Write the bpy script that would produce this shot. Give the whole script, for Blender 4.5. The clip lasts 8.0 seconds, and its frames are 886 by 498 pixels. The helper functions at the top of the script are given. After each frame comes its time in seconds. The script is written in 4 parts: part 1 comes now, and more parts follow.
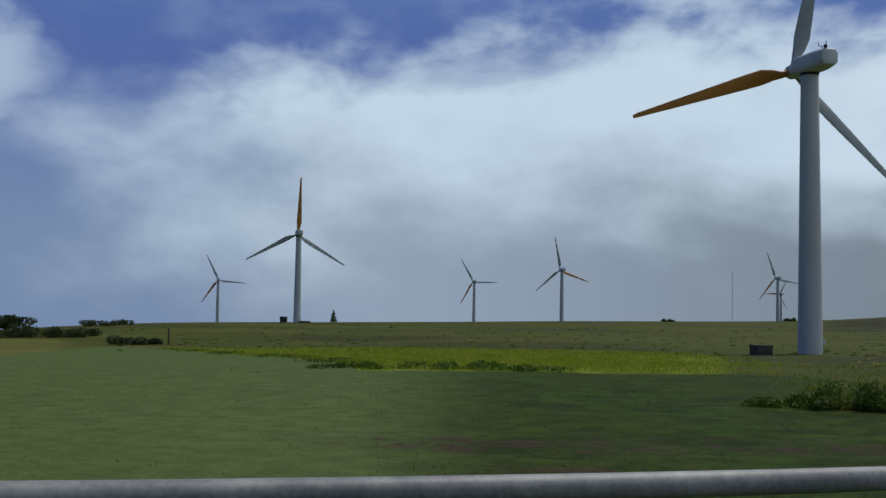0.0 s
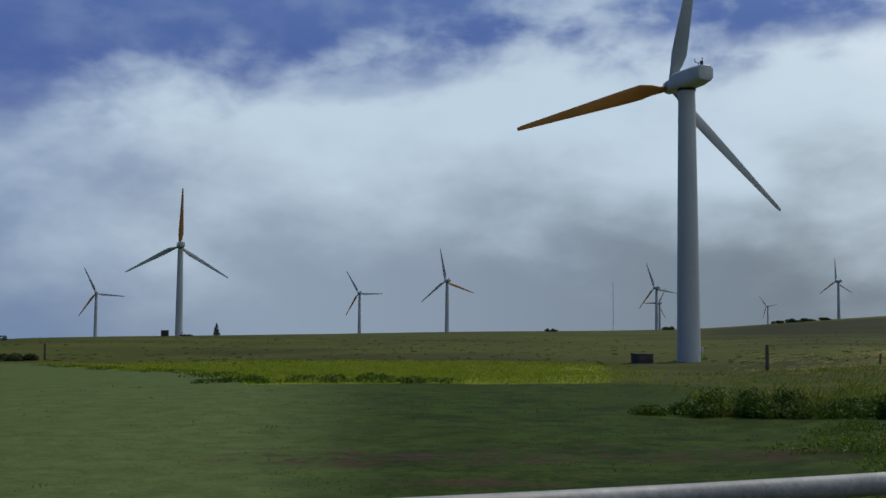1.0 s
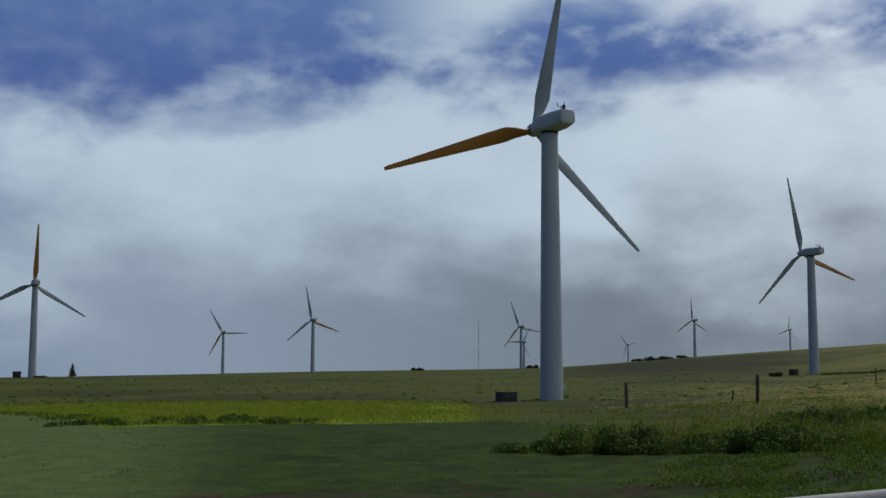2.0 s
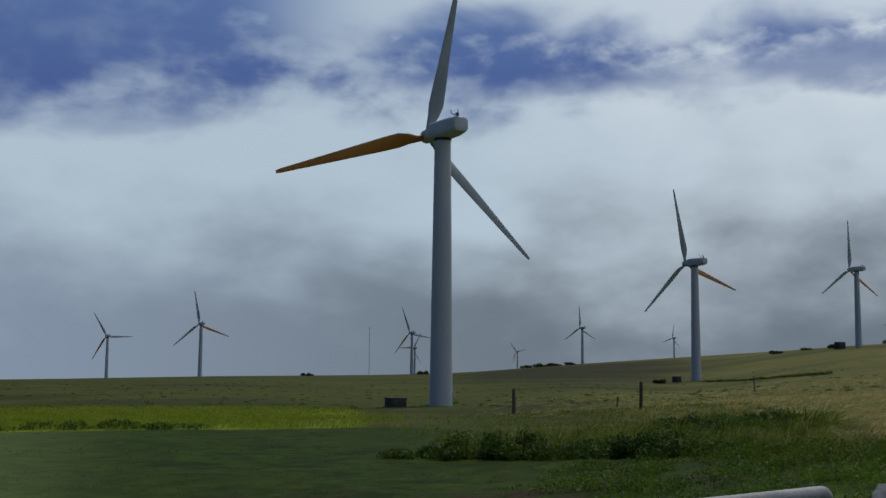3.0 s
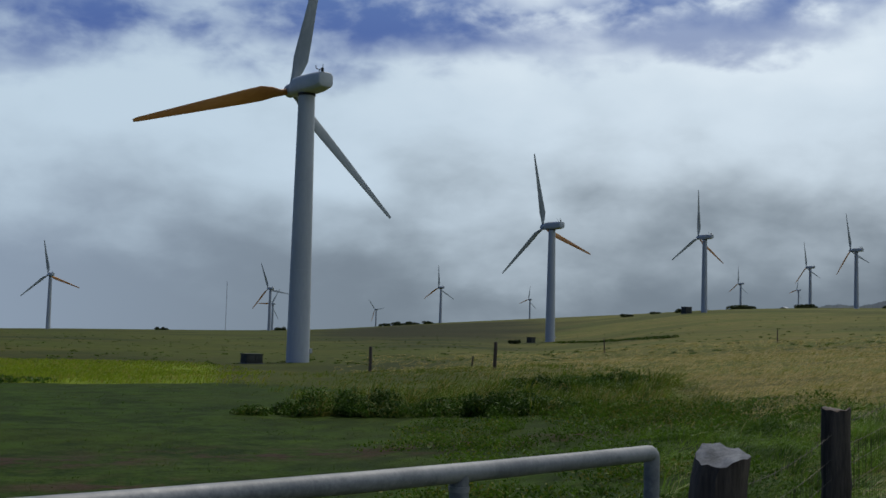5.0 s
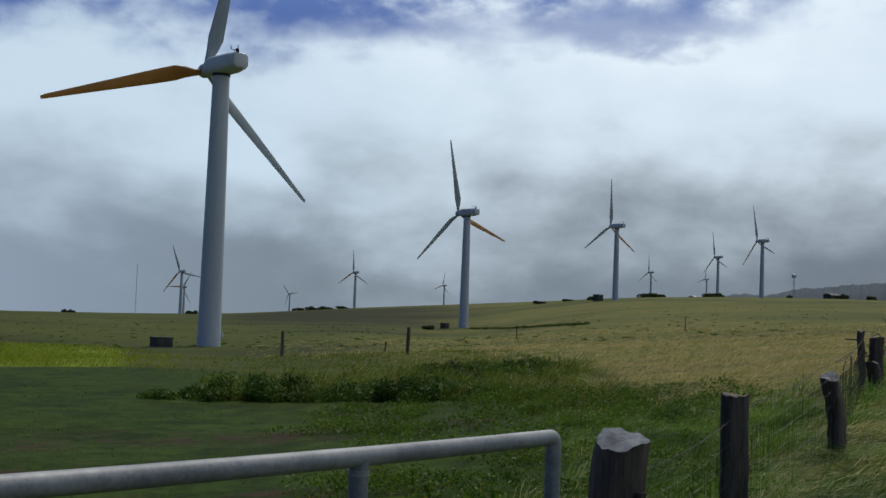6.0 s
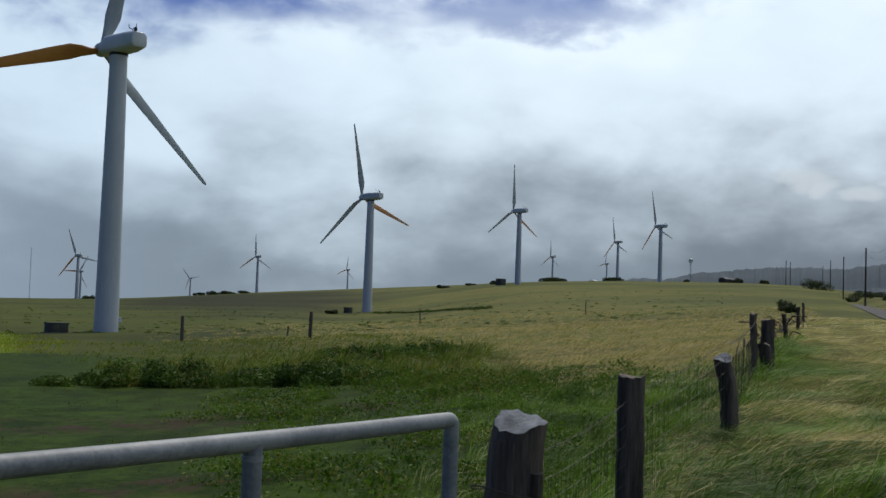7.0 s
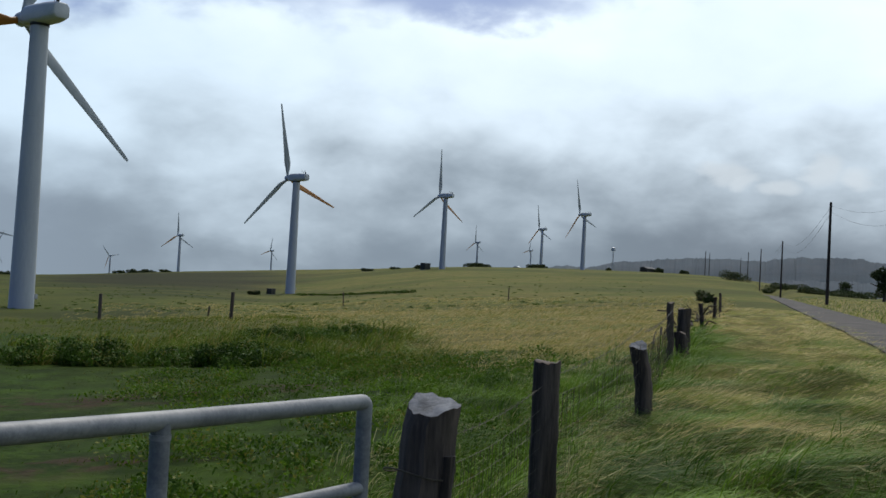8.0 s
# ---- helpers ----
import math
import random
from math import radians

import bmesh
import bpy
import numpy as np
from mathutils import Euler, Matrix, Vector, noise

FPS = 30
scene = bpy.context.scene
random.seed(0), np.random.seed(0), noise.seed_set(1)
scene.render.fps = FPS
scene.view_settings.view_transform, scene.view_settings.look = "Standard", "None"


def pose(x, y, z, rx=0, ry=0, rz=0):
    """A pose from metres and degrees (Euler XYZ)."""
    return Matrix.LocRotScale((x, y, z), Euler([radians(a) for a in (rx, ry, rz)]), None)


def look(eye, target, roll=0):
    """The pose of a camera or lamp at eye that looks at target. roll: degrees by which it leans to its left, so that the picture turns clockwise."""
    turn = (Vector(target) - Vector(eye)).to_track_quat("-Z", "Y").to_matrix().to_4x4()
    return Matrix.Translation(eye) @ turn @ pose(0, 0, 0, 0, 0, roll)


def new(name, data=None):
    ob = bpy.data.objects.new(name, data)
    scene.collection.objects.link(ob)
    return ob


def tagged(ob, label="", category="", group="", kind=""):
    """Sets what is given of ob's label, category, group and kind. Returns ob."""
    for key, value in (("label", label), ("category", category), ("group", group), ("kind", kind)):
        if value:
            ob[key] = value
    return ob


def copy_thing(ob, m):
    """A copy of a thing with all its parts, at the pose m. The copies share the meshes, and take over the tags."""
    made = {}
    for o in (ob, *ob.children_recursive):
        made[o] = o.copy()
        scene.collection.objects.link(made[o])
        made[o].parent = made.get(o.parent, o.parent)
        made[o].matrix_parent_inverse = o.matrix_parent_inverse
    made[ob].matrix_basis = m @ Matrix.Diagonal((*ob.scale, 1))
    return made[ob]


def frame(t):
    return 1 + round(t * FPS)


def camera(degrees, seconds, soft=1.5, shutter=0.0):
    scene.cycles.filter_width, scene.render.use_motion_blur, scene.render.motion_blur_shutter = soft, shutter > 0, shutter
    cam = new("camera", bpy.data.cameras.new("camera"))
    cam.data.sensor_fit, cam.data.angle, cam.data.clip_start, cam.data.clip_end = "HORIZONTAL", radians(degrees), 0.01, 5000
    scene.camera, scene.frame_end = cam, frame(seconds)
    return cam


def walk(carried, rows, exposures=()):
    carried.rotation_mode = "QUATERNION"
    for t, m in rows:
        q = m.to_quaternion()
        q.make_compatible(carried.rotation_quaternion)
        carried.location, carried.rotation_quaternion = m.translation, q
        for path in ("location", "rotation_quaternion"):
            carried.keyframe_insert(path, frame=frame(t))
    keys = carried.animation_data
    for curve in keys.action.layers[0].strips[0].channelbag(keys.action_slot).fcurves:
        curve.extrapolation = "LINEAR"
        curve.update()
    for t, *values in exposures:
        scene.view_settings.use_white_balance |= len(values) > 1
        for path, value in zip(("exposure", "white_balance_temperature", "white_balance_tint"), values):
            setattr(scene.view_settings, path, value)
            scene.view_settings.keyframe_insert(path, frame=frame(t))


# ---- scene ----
# ------------------------------------------------------------------ camera
EYE = 1.70
cam = camera(43.0, 8.0, soft=1.5)
ROWS = [
    (0.0, -0.016, 0.045, -0.017, -0.00, 3.05, 0.88),
    (0.5, -0.075, 0.065, -0.006, -2.97, 3.04, 0.63),
    (1.0, -0.115, 0.071, 0.002, -5.85, 3.69, 0.35),
    (1.5, -0.101, 0.049, 0.000, -9.16, 4.80, 0.38),
    (2.0, -0.073, 0.026, 0.001, -12.64, 5.70, 0.09),
    (3.5, 0.030, 0.067, -0.005, -20.19, 5.73, 0.75),
    (4.0, 0.045, 0.039, -0.004, -21.87, 4.93, 0.97),
    (4.5, -0.018, -0.051, 0.012, -23.44, 4.34, 1.20),
    (6.0, 0.040, -0.046, 0.006, -29.61, 3.40, 2.04),
    (6.5, 0.055, -0.026, 0.001, -32.05, 3.12, 2.08),
    (7.0, 0.080, -0.025, 0.000, -34.54, 2.77, 1.90),
    (7.5, 0.093, -0.056, 0.004, -36.61, 2.60, 1.54),
    (8.0, 0.105, -0.045, -0.003, -38.38, 2.12, 3.08),
]
EXPOSURES = [(0.0, 0.10), (1.5, -0.05), (2.0, -0.12), (3.5, -0.25), (4.5, -0.06), (6.0, 0.18), (6.5, 0.24), (8.0, 0.46)]
walk(cam, [(t, pose(x, y, EYE + z, 90 + pitch, 0, yaw) @ pose(0, 0, 0, 0, 0, roll))
           for t, x, y, z, yaw, pitch, roll in ROWS], EXPOSURES)

# ------------------------------------------------------------------ node helpers


class Nodes:
    """Short calls to build a node tree."""

    def __init__(self, tree):
        self.tree = tree
        tree.nodes.clear()

    def node(self, kind, **settings):
        n = self.tree.nodes.new(kind)
        for key, value in settings.items():
            setattr(n, key, value)
        return n

    def put(self, value, socket):
        if isinstance(value, bpy.types.NodeSocket):
            self.tree.links.new(value, socket)
        elif socket.type == "RGBA" and len(value) == 3:
            socket.default_value = (*value, 1)
        else:
            socket.default_value = value

    def math(self, op, a, b=0.0, clamp=False):
        n = self.node("ShaderNodeMath", operation=op, use_clamp=clamp)
        self.put(a, n.inputs[0])
        self.put(b, n.inputs[1])
        return n.outputs[0]

    def mix(self, fac, a, b):
        n = self.node("ShaderNodeMix", data_type="RGBA")
        self.put(fac, n.inputs[0])
        self.put(a, n.inputs[6])
        self.put(b, n.inputs[7])
        return n.outputs[2]

    def noise(self, vector, scale, detail=4.0, rough=0.55, warp=0.0):
        n = self.node("ShaderNodeTexNoise")
        self.put(vector, n.inputs["Vector"])
        n.inputs["Scale"].default_value, n.inputs["Detail"].default_value = scale, detail
        n.inputs["Roughness"].default_value, n.inputs["Distortion"].default_value = rough, warp
        return n.outputs["Fac"]

    def step(self, value, low, high, a=0.0, b=1.0):
        n = self.node("ShaderNodeMapRange", interpolation_type="SMOOTHSTEP")
        self.put(value, n.inputs[0])
        for i, v in enumerate((low, high, a, b)):
            self.put(v, n.inputs[1 + i])
        return n.outputs[0]

    def scaled(self, vector, x, y, z):
        n = self.node("ShaderNodeVectorMath", operation="MULTIPLY")
        self.put(vector, n.inputs[0])
        n.inputs[1].default_value = (x, y, z)
        return n.outputs[0]

    def attribute(self, name):
        return self.node("ShaderNodeAttribute", attribute_name=name).outputs["Fac"]

    def bump(self, height, strength, distance):
        n = self.node("ShaderNodeBump")
        self.put(height, n.inputs["Height"])
        n.inputs["Strength"].default_value, n.inputs["Distance"].default_value = strength, distance
        return n.outputs[0]

    def surface(self, colour, rough, metal=0.0, normal=None, specular=0.3, trans=0.0):
        n = self.node("ShaderNodeBsdfPrincipled")
        self.put(colour, n.inputs["Base Color"])
        self.put(rough, n.inputs["Roughness"])
        self.put(metal, n.inputs["Metallic"])
        n.inputs["Specular IOR Level"].default_value = specular
        if normal is not None:
            self.put(normal, n.inputs["Normal"])
        out = n.outputs[0]
        if trans:
            t = self.node("ShaderNodeBsdfTranslucent")
            self.put(colour, t.inputs[0])
            m = self.node("ShaderNodeMixShader")
            m.inputs[0].default_value = trans
            self.put(out, m.inputs[1])
            self.put(t.outputs[0], m.inputs[2])
            out = m.outputs[0]
        self.put(out, self.node("ShaderNodeOutputMaterial").inputs[0])


# ------------------------------------------------------------------ sky and sun
SUN_AZ, SUN_EL = 48.0, 56.0
HEAPS = [(52.0, 6.6, 1.1, 0.6), (53.2, 6.2, 0.8, 0.45), (57.0, 6.6, 1.0, 0.7), (58.6, 6.2, 0.8, 0.5), (55.2, 5.9, 0.9, 0.4)]
GAPS = [(39.0, 14.8, 4.0, 1.2, 0.7), (20.5, 14.9, 5.0, 0.9, 0.4), (31.5, 14.8, 4.0, 0.7, 0.25), (26.0, 15.0, 3.5, 0.8, 0.35), (1.5, 12.2, 3.2, 0.8, 0.3)]
world = bpy.data.worlds.new("sky")
scene.world = world
world.use_nodes = True
N = Nodes(world.node_tree)
sky = N.node("ShaderNodeTexSky", sky_type="NISHITA", sun_disc=False, sun_elevation=radians(SUN_EL),
             sun_rotation=radians(SUN_AZ), altitude=300, air_density=1.2, dust_density=0.6, ozone_density=3.0)
way = N.node("ShaderNodeTexCoord").outputs["Generated"]
sep = N.node("ShaderNodeSeparateXYZ")
N.put(way, sep.inputs[0])
dx, dy, dz = sep.outputs
flat = N.math("SQRT", N.math("ADD", N.math("MULTIPLY", dx, dx), N.math("MULTIPLY", dy, dy)))
az = N.math("MULTIPLY", N.math("ARCTAN2", dx, dy), 180 / math.pi)
el = N.math("MULTIPLY", N.math("ARCTAN2", dz, flat), 180 / math.pi)
both = N.node("ShaderNodeCombineXYZ")
N.put(az, both.inputs[0])
N.put(el, both.inputs[1])
deg = both.outputs[0]
big = N.noise(N.scaled(deg, 0.055, 0.10, 1), 1.0, 3, 0.5, 0.3)
mid = N.noise(N.scaled(deg, 0.12, 0.20, 1), 1.0, 5, 0.5, 0.2)
fine = N.noise(N.scaled(deg, 0.33, 0.58, 1), 1.0, 5, 0.52, 0.2)
soft_mid, soft_fine = N.math("SUBTRACT", mid, 0.5), N.math("SUBTRACT", fine, 0.5)
# the upper edge of the cloud bank, with blue above it
edge = N.math("ADD", N.step(az, -20, 12, 10.2, 13.2), N.step(az, 16, 50, 0.0, 3.2))
edge = N.math("ADD", edge, N.math("ADD", N.math("MULTIPLY", soft_mid, 6.0), N.math("MULTIPLY", soft_fine, 3.0)))
above = N.step(N.math("SUBTRACT", el, edge), -1.6, 2.2)
puffs = N.step(N.math("ADD", N.math("MULTIPLY", mid, 0.55), N.math("MULTIPLY", fine, 0.45)), 0.43, 0.64)
puffs = N.math("MULTIPLY", puffs, N.step(az, -2, 20, 0.15, 1.0))
cover = N.math("SUBTRACT", 1.0, N.math("MULTIPLY", above, N.math("SUBTRACT", 1.0, N.math("MULTIPLY", puffs, 0.85))))
# the bank thins out into blue haze on the far left
side = N.math("ADD", N.math("ADD", az, N.math("MULTIPLY", el, 0.35)), N.math("MULTIPLY", soft_mid, 22.0))
cover = N.math("MULTIPLY", cover, N.step(side, -20, -3, 0.05, 1.0))
lu = N.math("DIVIDE", N.math("ADD", N.math("ADD", az, 22.5), N.math("MULTIPLY", soft_mid, 5.0)), 4.6)
lv = N.math("DIVIDE", N.math("ADD", N.math("SUBTRACT", el, 11.0), N.math("MULTIPLY", soft_fine, 4.0)), 3.8)
lump = N.step(N.math("ADD", N.math("MULTIPLY", lu, lu), N.math("MULTIPLY", lv, lv)), 0.0, 0.9, 0.62, 0.0)
cover = N.math("MAXIMUM", cover, lump)
upper = N.math("MULTIPLY", N.step(N.math("ADD", el, N.math("MULTIPLY", soft_mid, 7.0)), 15.4, 18.0), N.step(az, 6, 15))
cover = N.math("MAXIMUM", cover, N.math("MULTIPLY", upper, 0.85))
# overhead and behind, mostly blue
cover = N.math("MULTIPLY", cover, N.step(el, 26, 44, 1.0, 0.35))
# ragged blue gaps between the bank and the higher sheet
for b0, e0, wide, tall, open_sky in GAPS:
    u = N.math("DIVIDE", N.math("ADD", N.math("SUBTRACT", az, b0), N.math("MULTIPLY", soft_mid, 7.0)), wide)
    v = N.math("DIVIDE", N.math("ADD", N.math("SUBTRACT", el, e0), N.math("MULTIPLY", soft_fine, 3.4)), tall)
    d2 = N.math("ADD", N.math("MULTIPLY", u, u), N.math("MULTIPLY", v, v))
    cover = N.math("MULTIPLY", cover, N.step(d2, 0.0, 2.6, 1.0 - open_sky, 1.0))
haze = N.mix(N.step(N.math("ADD", el, N.math("MULTIPLY", soft_fine, 3.0)), 2.0, 13.0), (1.6, 2.3, 3.75), (0.72, 1.25, 3.4))
tint = N.node("ShaderNodeVectorMath", operation="MULTIPLY")
N.put(sky.outputs[0], tint.inputs[0])
tint.inputs[1].default_value = (0.50, 0.56, 0.70)
blue = N.mix(N.step(el, 12, 24), haze, tint.outputs[0])
# grey base of the bank near the horizon, brighter higher up and to the east
rise = N.math("ADD", el, N.math("ADD", N.math("MULTIPLY", N.math("SUBTRACT", big, 0.5), 13.0), N.math("MULTIPLY", soft_mid, 9.0)))
rise = N.math("ADD", rise, N.math("MULTIPLY", soft_fine, 4.0))
rise = N.math("SUBTRACT", rise, N.step(az, 36, 52, 0.0, 1.2))
lit = N.step(rise, 0.2, 10.6)
east = N.step(az, -6, 27)
low = N.mix(east, (2.6, 3.3, 4.3), (1.72, 2.15, 2.6))
low = N.mix(N.step(az, 40, 54), low, (1.42, 1.74, 2.1))
high = N.mix(N.step(az, 12, 40), (5.0, 6.2, 7.3), (5.95, 6.98, 7.9))
cloud = N.mix(lit, low, high)
core = N.math("MULTIPLY", N.step(rise, 9, 17), N.step(az, 8, 30))
cloud = N.mix(N.math("MULTIPLY", core, 0.6), cloud, (7.7, 8.6, 9.3))
# a few small bright heaps low in the east
for b0, e0, wide, tall in HEAPS:
    u = N.math("DIVIDE", N.math("ADD", N.math("SUBTRACT", az, b0), N.math("MULTIPLY", soft_fine, 3.2)), wide)
    v = N.math("DIVIDE", N.math("ADD", N.math("SUBTRACT", el, e0), N.math("MULTIPLY", soft_mid, 2.4)), tall)
    d2 = N.math("ADD", N.math("MULTIPLY", u, u), N.math("MULTIPLY", v, v))
    cloud = N.mix(N.step(d2, 0.0, 1.5, 0.6, 0.0), cloud, (5.0, 5.5, 5.9))
back = N.node("ShaderNodeBackground")
N.put(N.mix(cover, blue, cloud), back.inputs[0])
back.inputs[1].default_value = 0.1
N.put(back.outputs[0], N.node("ShaderNodeOutputWorld").inputs[0])

sun = new("sun", bpy.data.lights.new("sun", "SUN"))
sun.data.energy, sun.data.angle, sun.data.color = 2.3, radians(12), (1.0, 0.95, 0.87)
sa, se = radians(SUN_AZ), radians(SUN_EL)
sun.matrix_world = look((math.sin(sa) * math.cos(se) * 50, math.cos(sa) * math.cos(se) * 50, 80), (0, 0, 80 - math.sin(se) * 50))

# ------------------------------------------------------------------ materials


def material(name):
    m = bpy.data.materials.new(name)
    m.use_nodes = True
    return m, Nodes(m.node_tree)


def plain(name, colours, scale, rough, metal=0.0, grain=None, bump=0.004, stretch=(1, 1, 1), trans=0.0, specular=0.3):
    """Two colours mixed by coarse and fine noise, a bump from the fine one, and a shift from object to object."""
    m, n = material(name)
    info = n.node("ShaderNodeObjectInfo")
    co = n.node("ShaderNodeTexCoord").outputs["Object"]
    shift = n.node("ShaderNodeVectorMath", operation="ADD")
    n.put(n.scaled(co, *stretch), shift.inputs[0])
    spread = n.node("ShaderNodeCombineXYZ")
    for i in range(3):
        n.put(n.math("MULTIPLY", info.outputs["Random"], 37.0 + 11 * i), spread.inputs[i])
    n.put(spread.outputs[0], shift.inputs[1])
    v = shift.outputs[0]
    coarse, close = n.noise(v, scale, 5), n.noise(v, grain or scale * 9, 6, 0.65)
    fac = n.step(n.math("ADD", n.math("MULTIPLY", coarse, 0.6), n.math("MULTIPLY", close, 0.4)), 0.36, 0.64)
    colour = n.mix(fac, colours[0], colours[1])
    n.surface(colour, n.step(close, 0.3, 0.7, rough - 0.08, rough + 0.08), metal, n.bump(close, 0.6, bump), specular, trans)
    return m


def blades(name, dark, light, straw, share, trans=0.35, rough=0.55):
    """Leaves and grass: each blade its own shade, a share of them straw-coloured."""
    m, n = material(name)
    geo = n.node("ShaderNodeNewGeometry")
    r = geo.outputs["Random Per Island"]
    patch = n.math("ADD", n.math("MULTIPLY", n.noise(geo.outputs["Position"], 0.3, 3), 0.6), n.math("MULTIPLY", n.noise(geo.outputs["Position"], 1.3, 3), 0.4))
    clump = n.noise(geo.outputs["Position"], 1.1, 4, 0.6)
    shade = n.math("ADD", n.math("MULTIPLY", r, 0.5), n.step(clump, 0.36, 0.64, -0.1, 0.6), clamp=True)
    green = n.mix(shade, dark, light)
    dry = n.step(n.math("ADD", n.math("MULTIPLY", n.math("FRACT", n.math("MULTIPLY", r, 17.0)), 0.34), n.math("MULTIPLY", patch, 0.66)),
                 0.62 - share * 0.26, 0.69 - share * 0.26)
    n.surface(n.mix(dry, green, straw), rough, 0.0, None, 0.08, trans)
    return m


def ground_material():
    """Pasture: lawn, lawn paled by a window reflection, bright field, olive and straw ground and bare earth, by the
    ground's own masks.
    """
    m, n = material("grassland")
    pos = n.node("ShaderNodeNewGeometry").outputs["Position"]
    tiny = n.noise(pos, 9.0, 6, 0.7)
    small = n.noise(pos, 1.6, 6, 0.65)
    wide = n.noise(pos, 0.16, 5, 0.6)
    huge = n.noise(pos, 0.02, 4, 0.55)
    tone = n.step(n.math("ADD", n.math("MULTIPLY", tiny, 0.45), n.math("MULTIPLY", small, 0.55)), 0.38, 0.62)
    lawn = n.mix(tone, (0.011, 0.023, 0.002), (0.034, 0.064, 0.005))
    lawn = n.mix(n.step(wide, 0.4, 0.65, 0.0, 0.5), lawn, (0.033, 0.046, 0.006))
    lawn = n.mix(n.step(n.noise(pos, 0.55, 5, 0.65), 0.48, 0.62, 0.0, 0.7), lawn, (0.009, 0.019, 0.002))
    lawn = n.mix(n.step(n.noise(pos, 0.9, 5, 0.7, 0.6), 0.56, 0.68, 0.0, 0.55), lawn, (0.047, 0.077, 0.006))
    # the left lawn's paler colour is a glass reflection painted into the grass
    lawn = n.mix(n.attribute("lawn_glare"), lawn, n.mix(tone, (0.055, 0.080, 0.022), (0.085, 0.116, 0.034)))
    dirt = n.mix(tone, (0.015, 0.010, 0.006), (0.052, 0.032, 0.020))
    bare = n.math("MULTIPLY", n.attribute("bare"), n.step(n.math("ADD", n.math("MULTIPLY", small, 0.75), n.math("MULTIPLY", wide, 0.25)), 0.46, 0.54))
    lush = n.mix(tone, (0.080, 0.115, 0.008), (0.16, 0.205, 0.014))
    olive = n.mix(tone, (0.033, 0.042, 0.006), (0.074, 0.086, 0.012))
    olive = n.mix(n.step(n.math("ADD", n.math("MULTIPLY", wide, 0.6), n.math("MULTIPLY", huge, 0.4)), 0.42, 0.6, 0.0, 0.7), olive, (0.060, 0.076, 0.011))
    bands = n.noise(n.scaled(pos, 0.016, 0.016, 0.0), 1.0, 3, 0.5)
    olive = n.mix(n.step(bands, 0.44, 0.60, 0.0, 0.75), olive, (0.024, 0.030, 0.007))
    clumps = n.step(n.noise(pos, 0.28, 6, 0.68), 0.48, 0.64, 0.0, 0.5)
    swath = n.noise(n.scaled(pos, 0.05, 0.07, 0.0), 1.0, 5, 0.6, 0.5)
    olive = n.mix(clumps, olive, (0.028, 0.030, 0.008))
    olive = n.mix(n.step(swath, 0.5, 0.62, 0.0, 0.6), olive, (0.085, 0.080, 0.016))
    straw = n.mix(tone, (0.074, 0.070, 0.016), (0.175, 0.145, 0.042))
    straw = n.mix(n.step(wide, 0.42, 0.6, 0.0, 0.55), straw, (0.085, 0.105, 0.016))
    straw = n.mix(n.step(bands, 0.44, 0.60, 0.0, 0.75), straw, (0.042, 0.052, 0.010))
    straw = n.mix(clumps, straw, (0.046, 0.050, 0.012))
    straw = n.mix(n.step(swath, 0.48, 0.60, 0.0, 0.65), straw, (0.060, 0.078, 0.012))
    far = n.mix(n.step(n.math("ADD", n.attribute("straw"), n.math("MULTIPLY", n.math("SUBTRACT", wide, 0.5), 0.45)), 0.2, 0.8), olive, straw)
    # darker, browner colour on the far hill flank and in one strip
    far = n.mix(n.math("MULTIPLY", n.attribute("far_dark"), n.step(small, 0.3, 0.6, 0.55, 0.95)), far, n.mix(tone, (0.012, 0.013, 0.004), (0.027, 0.027, 0.008)))
    edge = n.math("MULTIPLY", n.math("SUBTRACT", small, 0.5), 0.5)
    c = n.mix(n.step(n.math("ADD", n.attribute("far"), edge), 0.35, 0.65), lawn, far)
    c = n.mix(n.step(n.math("ADD", n.attribute("lush"), edge), 0.4, 0.6), c, lush)
    c = n.mix(bare, c, dirt)
    relief = n.math("ADD", n.math("MULTIPLY", tiny, 0.4), small)
    n.surface(c, 0.85, 0.0, n.bump(relief, 0.6, 0.08), 0.04)
    return m


GROUND = ground_material()
ROAD = plain("worn_asphalt", ((0.052, 0.047, 0.041), (0.105, 0.096, 0.084)), 0.9, 0.9, grain=30, bump=0.01, specular=0.1)
ROOFING = plain("pale_roofing", ((0.35, 0.36, 0.37), (0.55, 0.55, 0.55)), 0.5, 0.6)
TOWER = plain("tower_paint", ((0.32, 0.345, 0.365), (0.39, 0.41, 0.425)), 0.35, 0.5, grain=6, stretch=(1, 1, 0.2), bump=0.002)
NACELLE = plain("nacelle_paint", ((0.36, 0.39, 0.40), (0.46, 0.48, 0.48)), 0.6, 0.45, grain=8, bump=0.002)
BLADE = plain("blade_paint", ((0.20, 0.23, 0.24), (0.30, 0.33, 0.33)), 0.5, 0.5, grain=6, stretch=(1, 1, 0.3), bump=0.0003)
YELLOW = plain("orange_blade_paint", ((0.27, 0.105, 0.018), (0.36, 0.16, 0.03)), 0.5, 0.5, grain=6, stretch=(1, 1, 0.3), bump=0.0003)
DARK = plain("dark_metal", ((0.012, 0.013, 0.013), (0.03, 0.03, 0.028)), 1.5, 0.6, bump=0.003)
BOXPAINT = plain("weathered_box_paint", ((0.020, 0.024, 0.020), (0.045, 0.045, 0.036)), 2.0, 0.65, bump=0.004)
STEEL = plain("galvanised_steel", ((0.12, 0.127, 0.132), (0.25, 0.255, 0.25)), 5.0, 0.6, metal=0.25, grain=60, bump=0.0015)
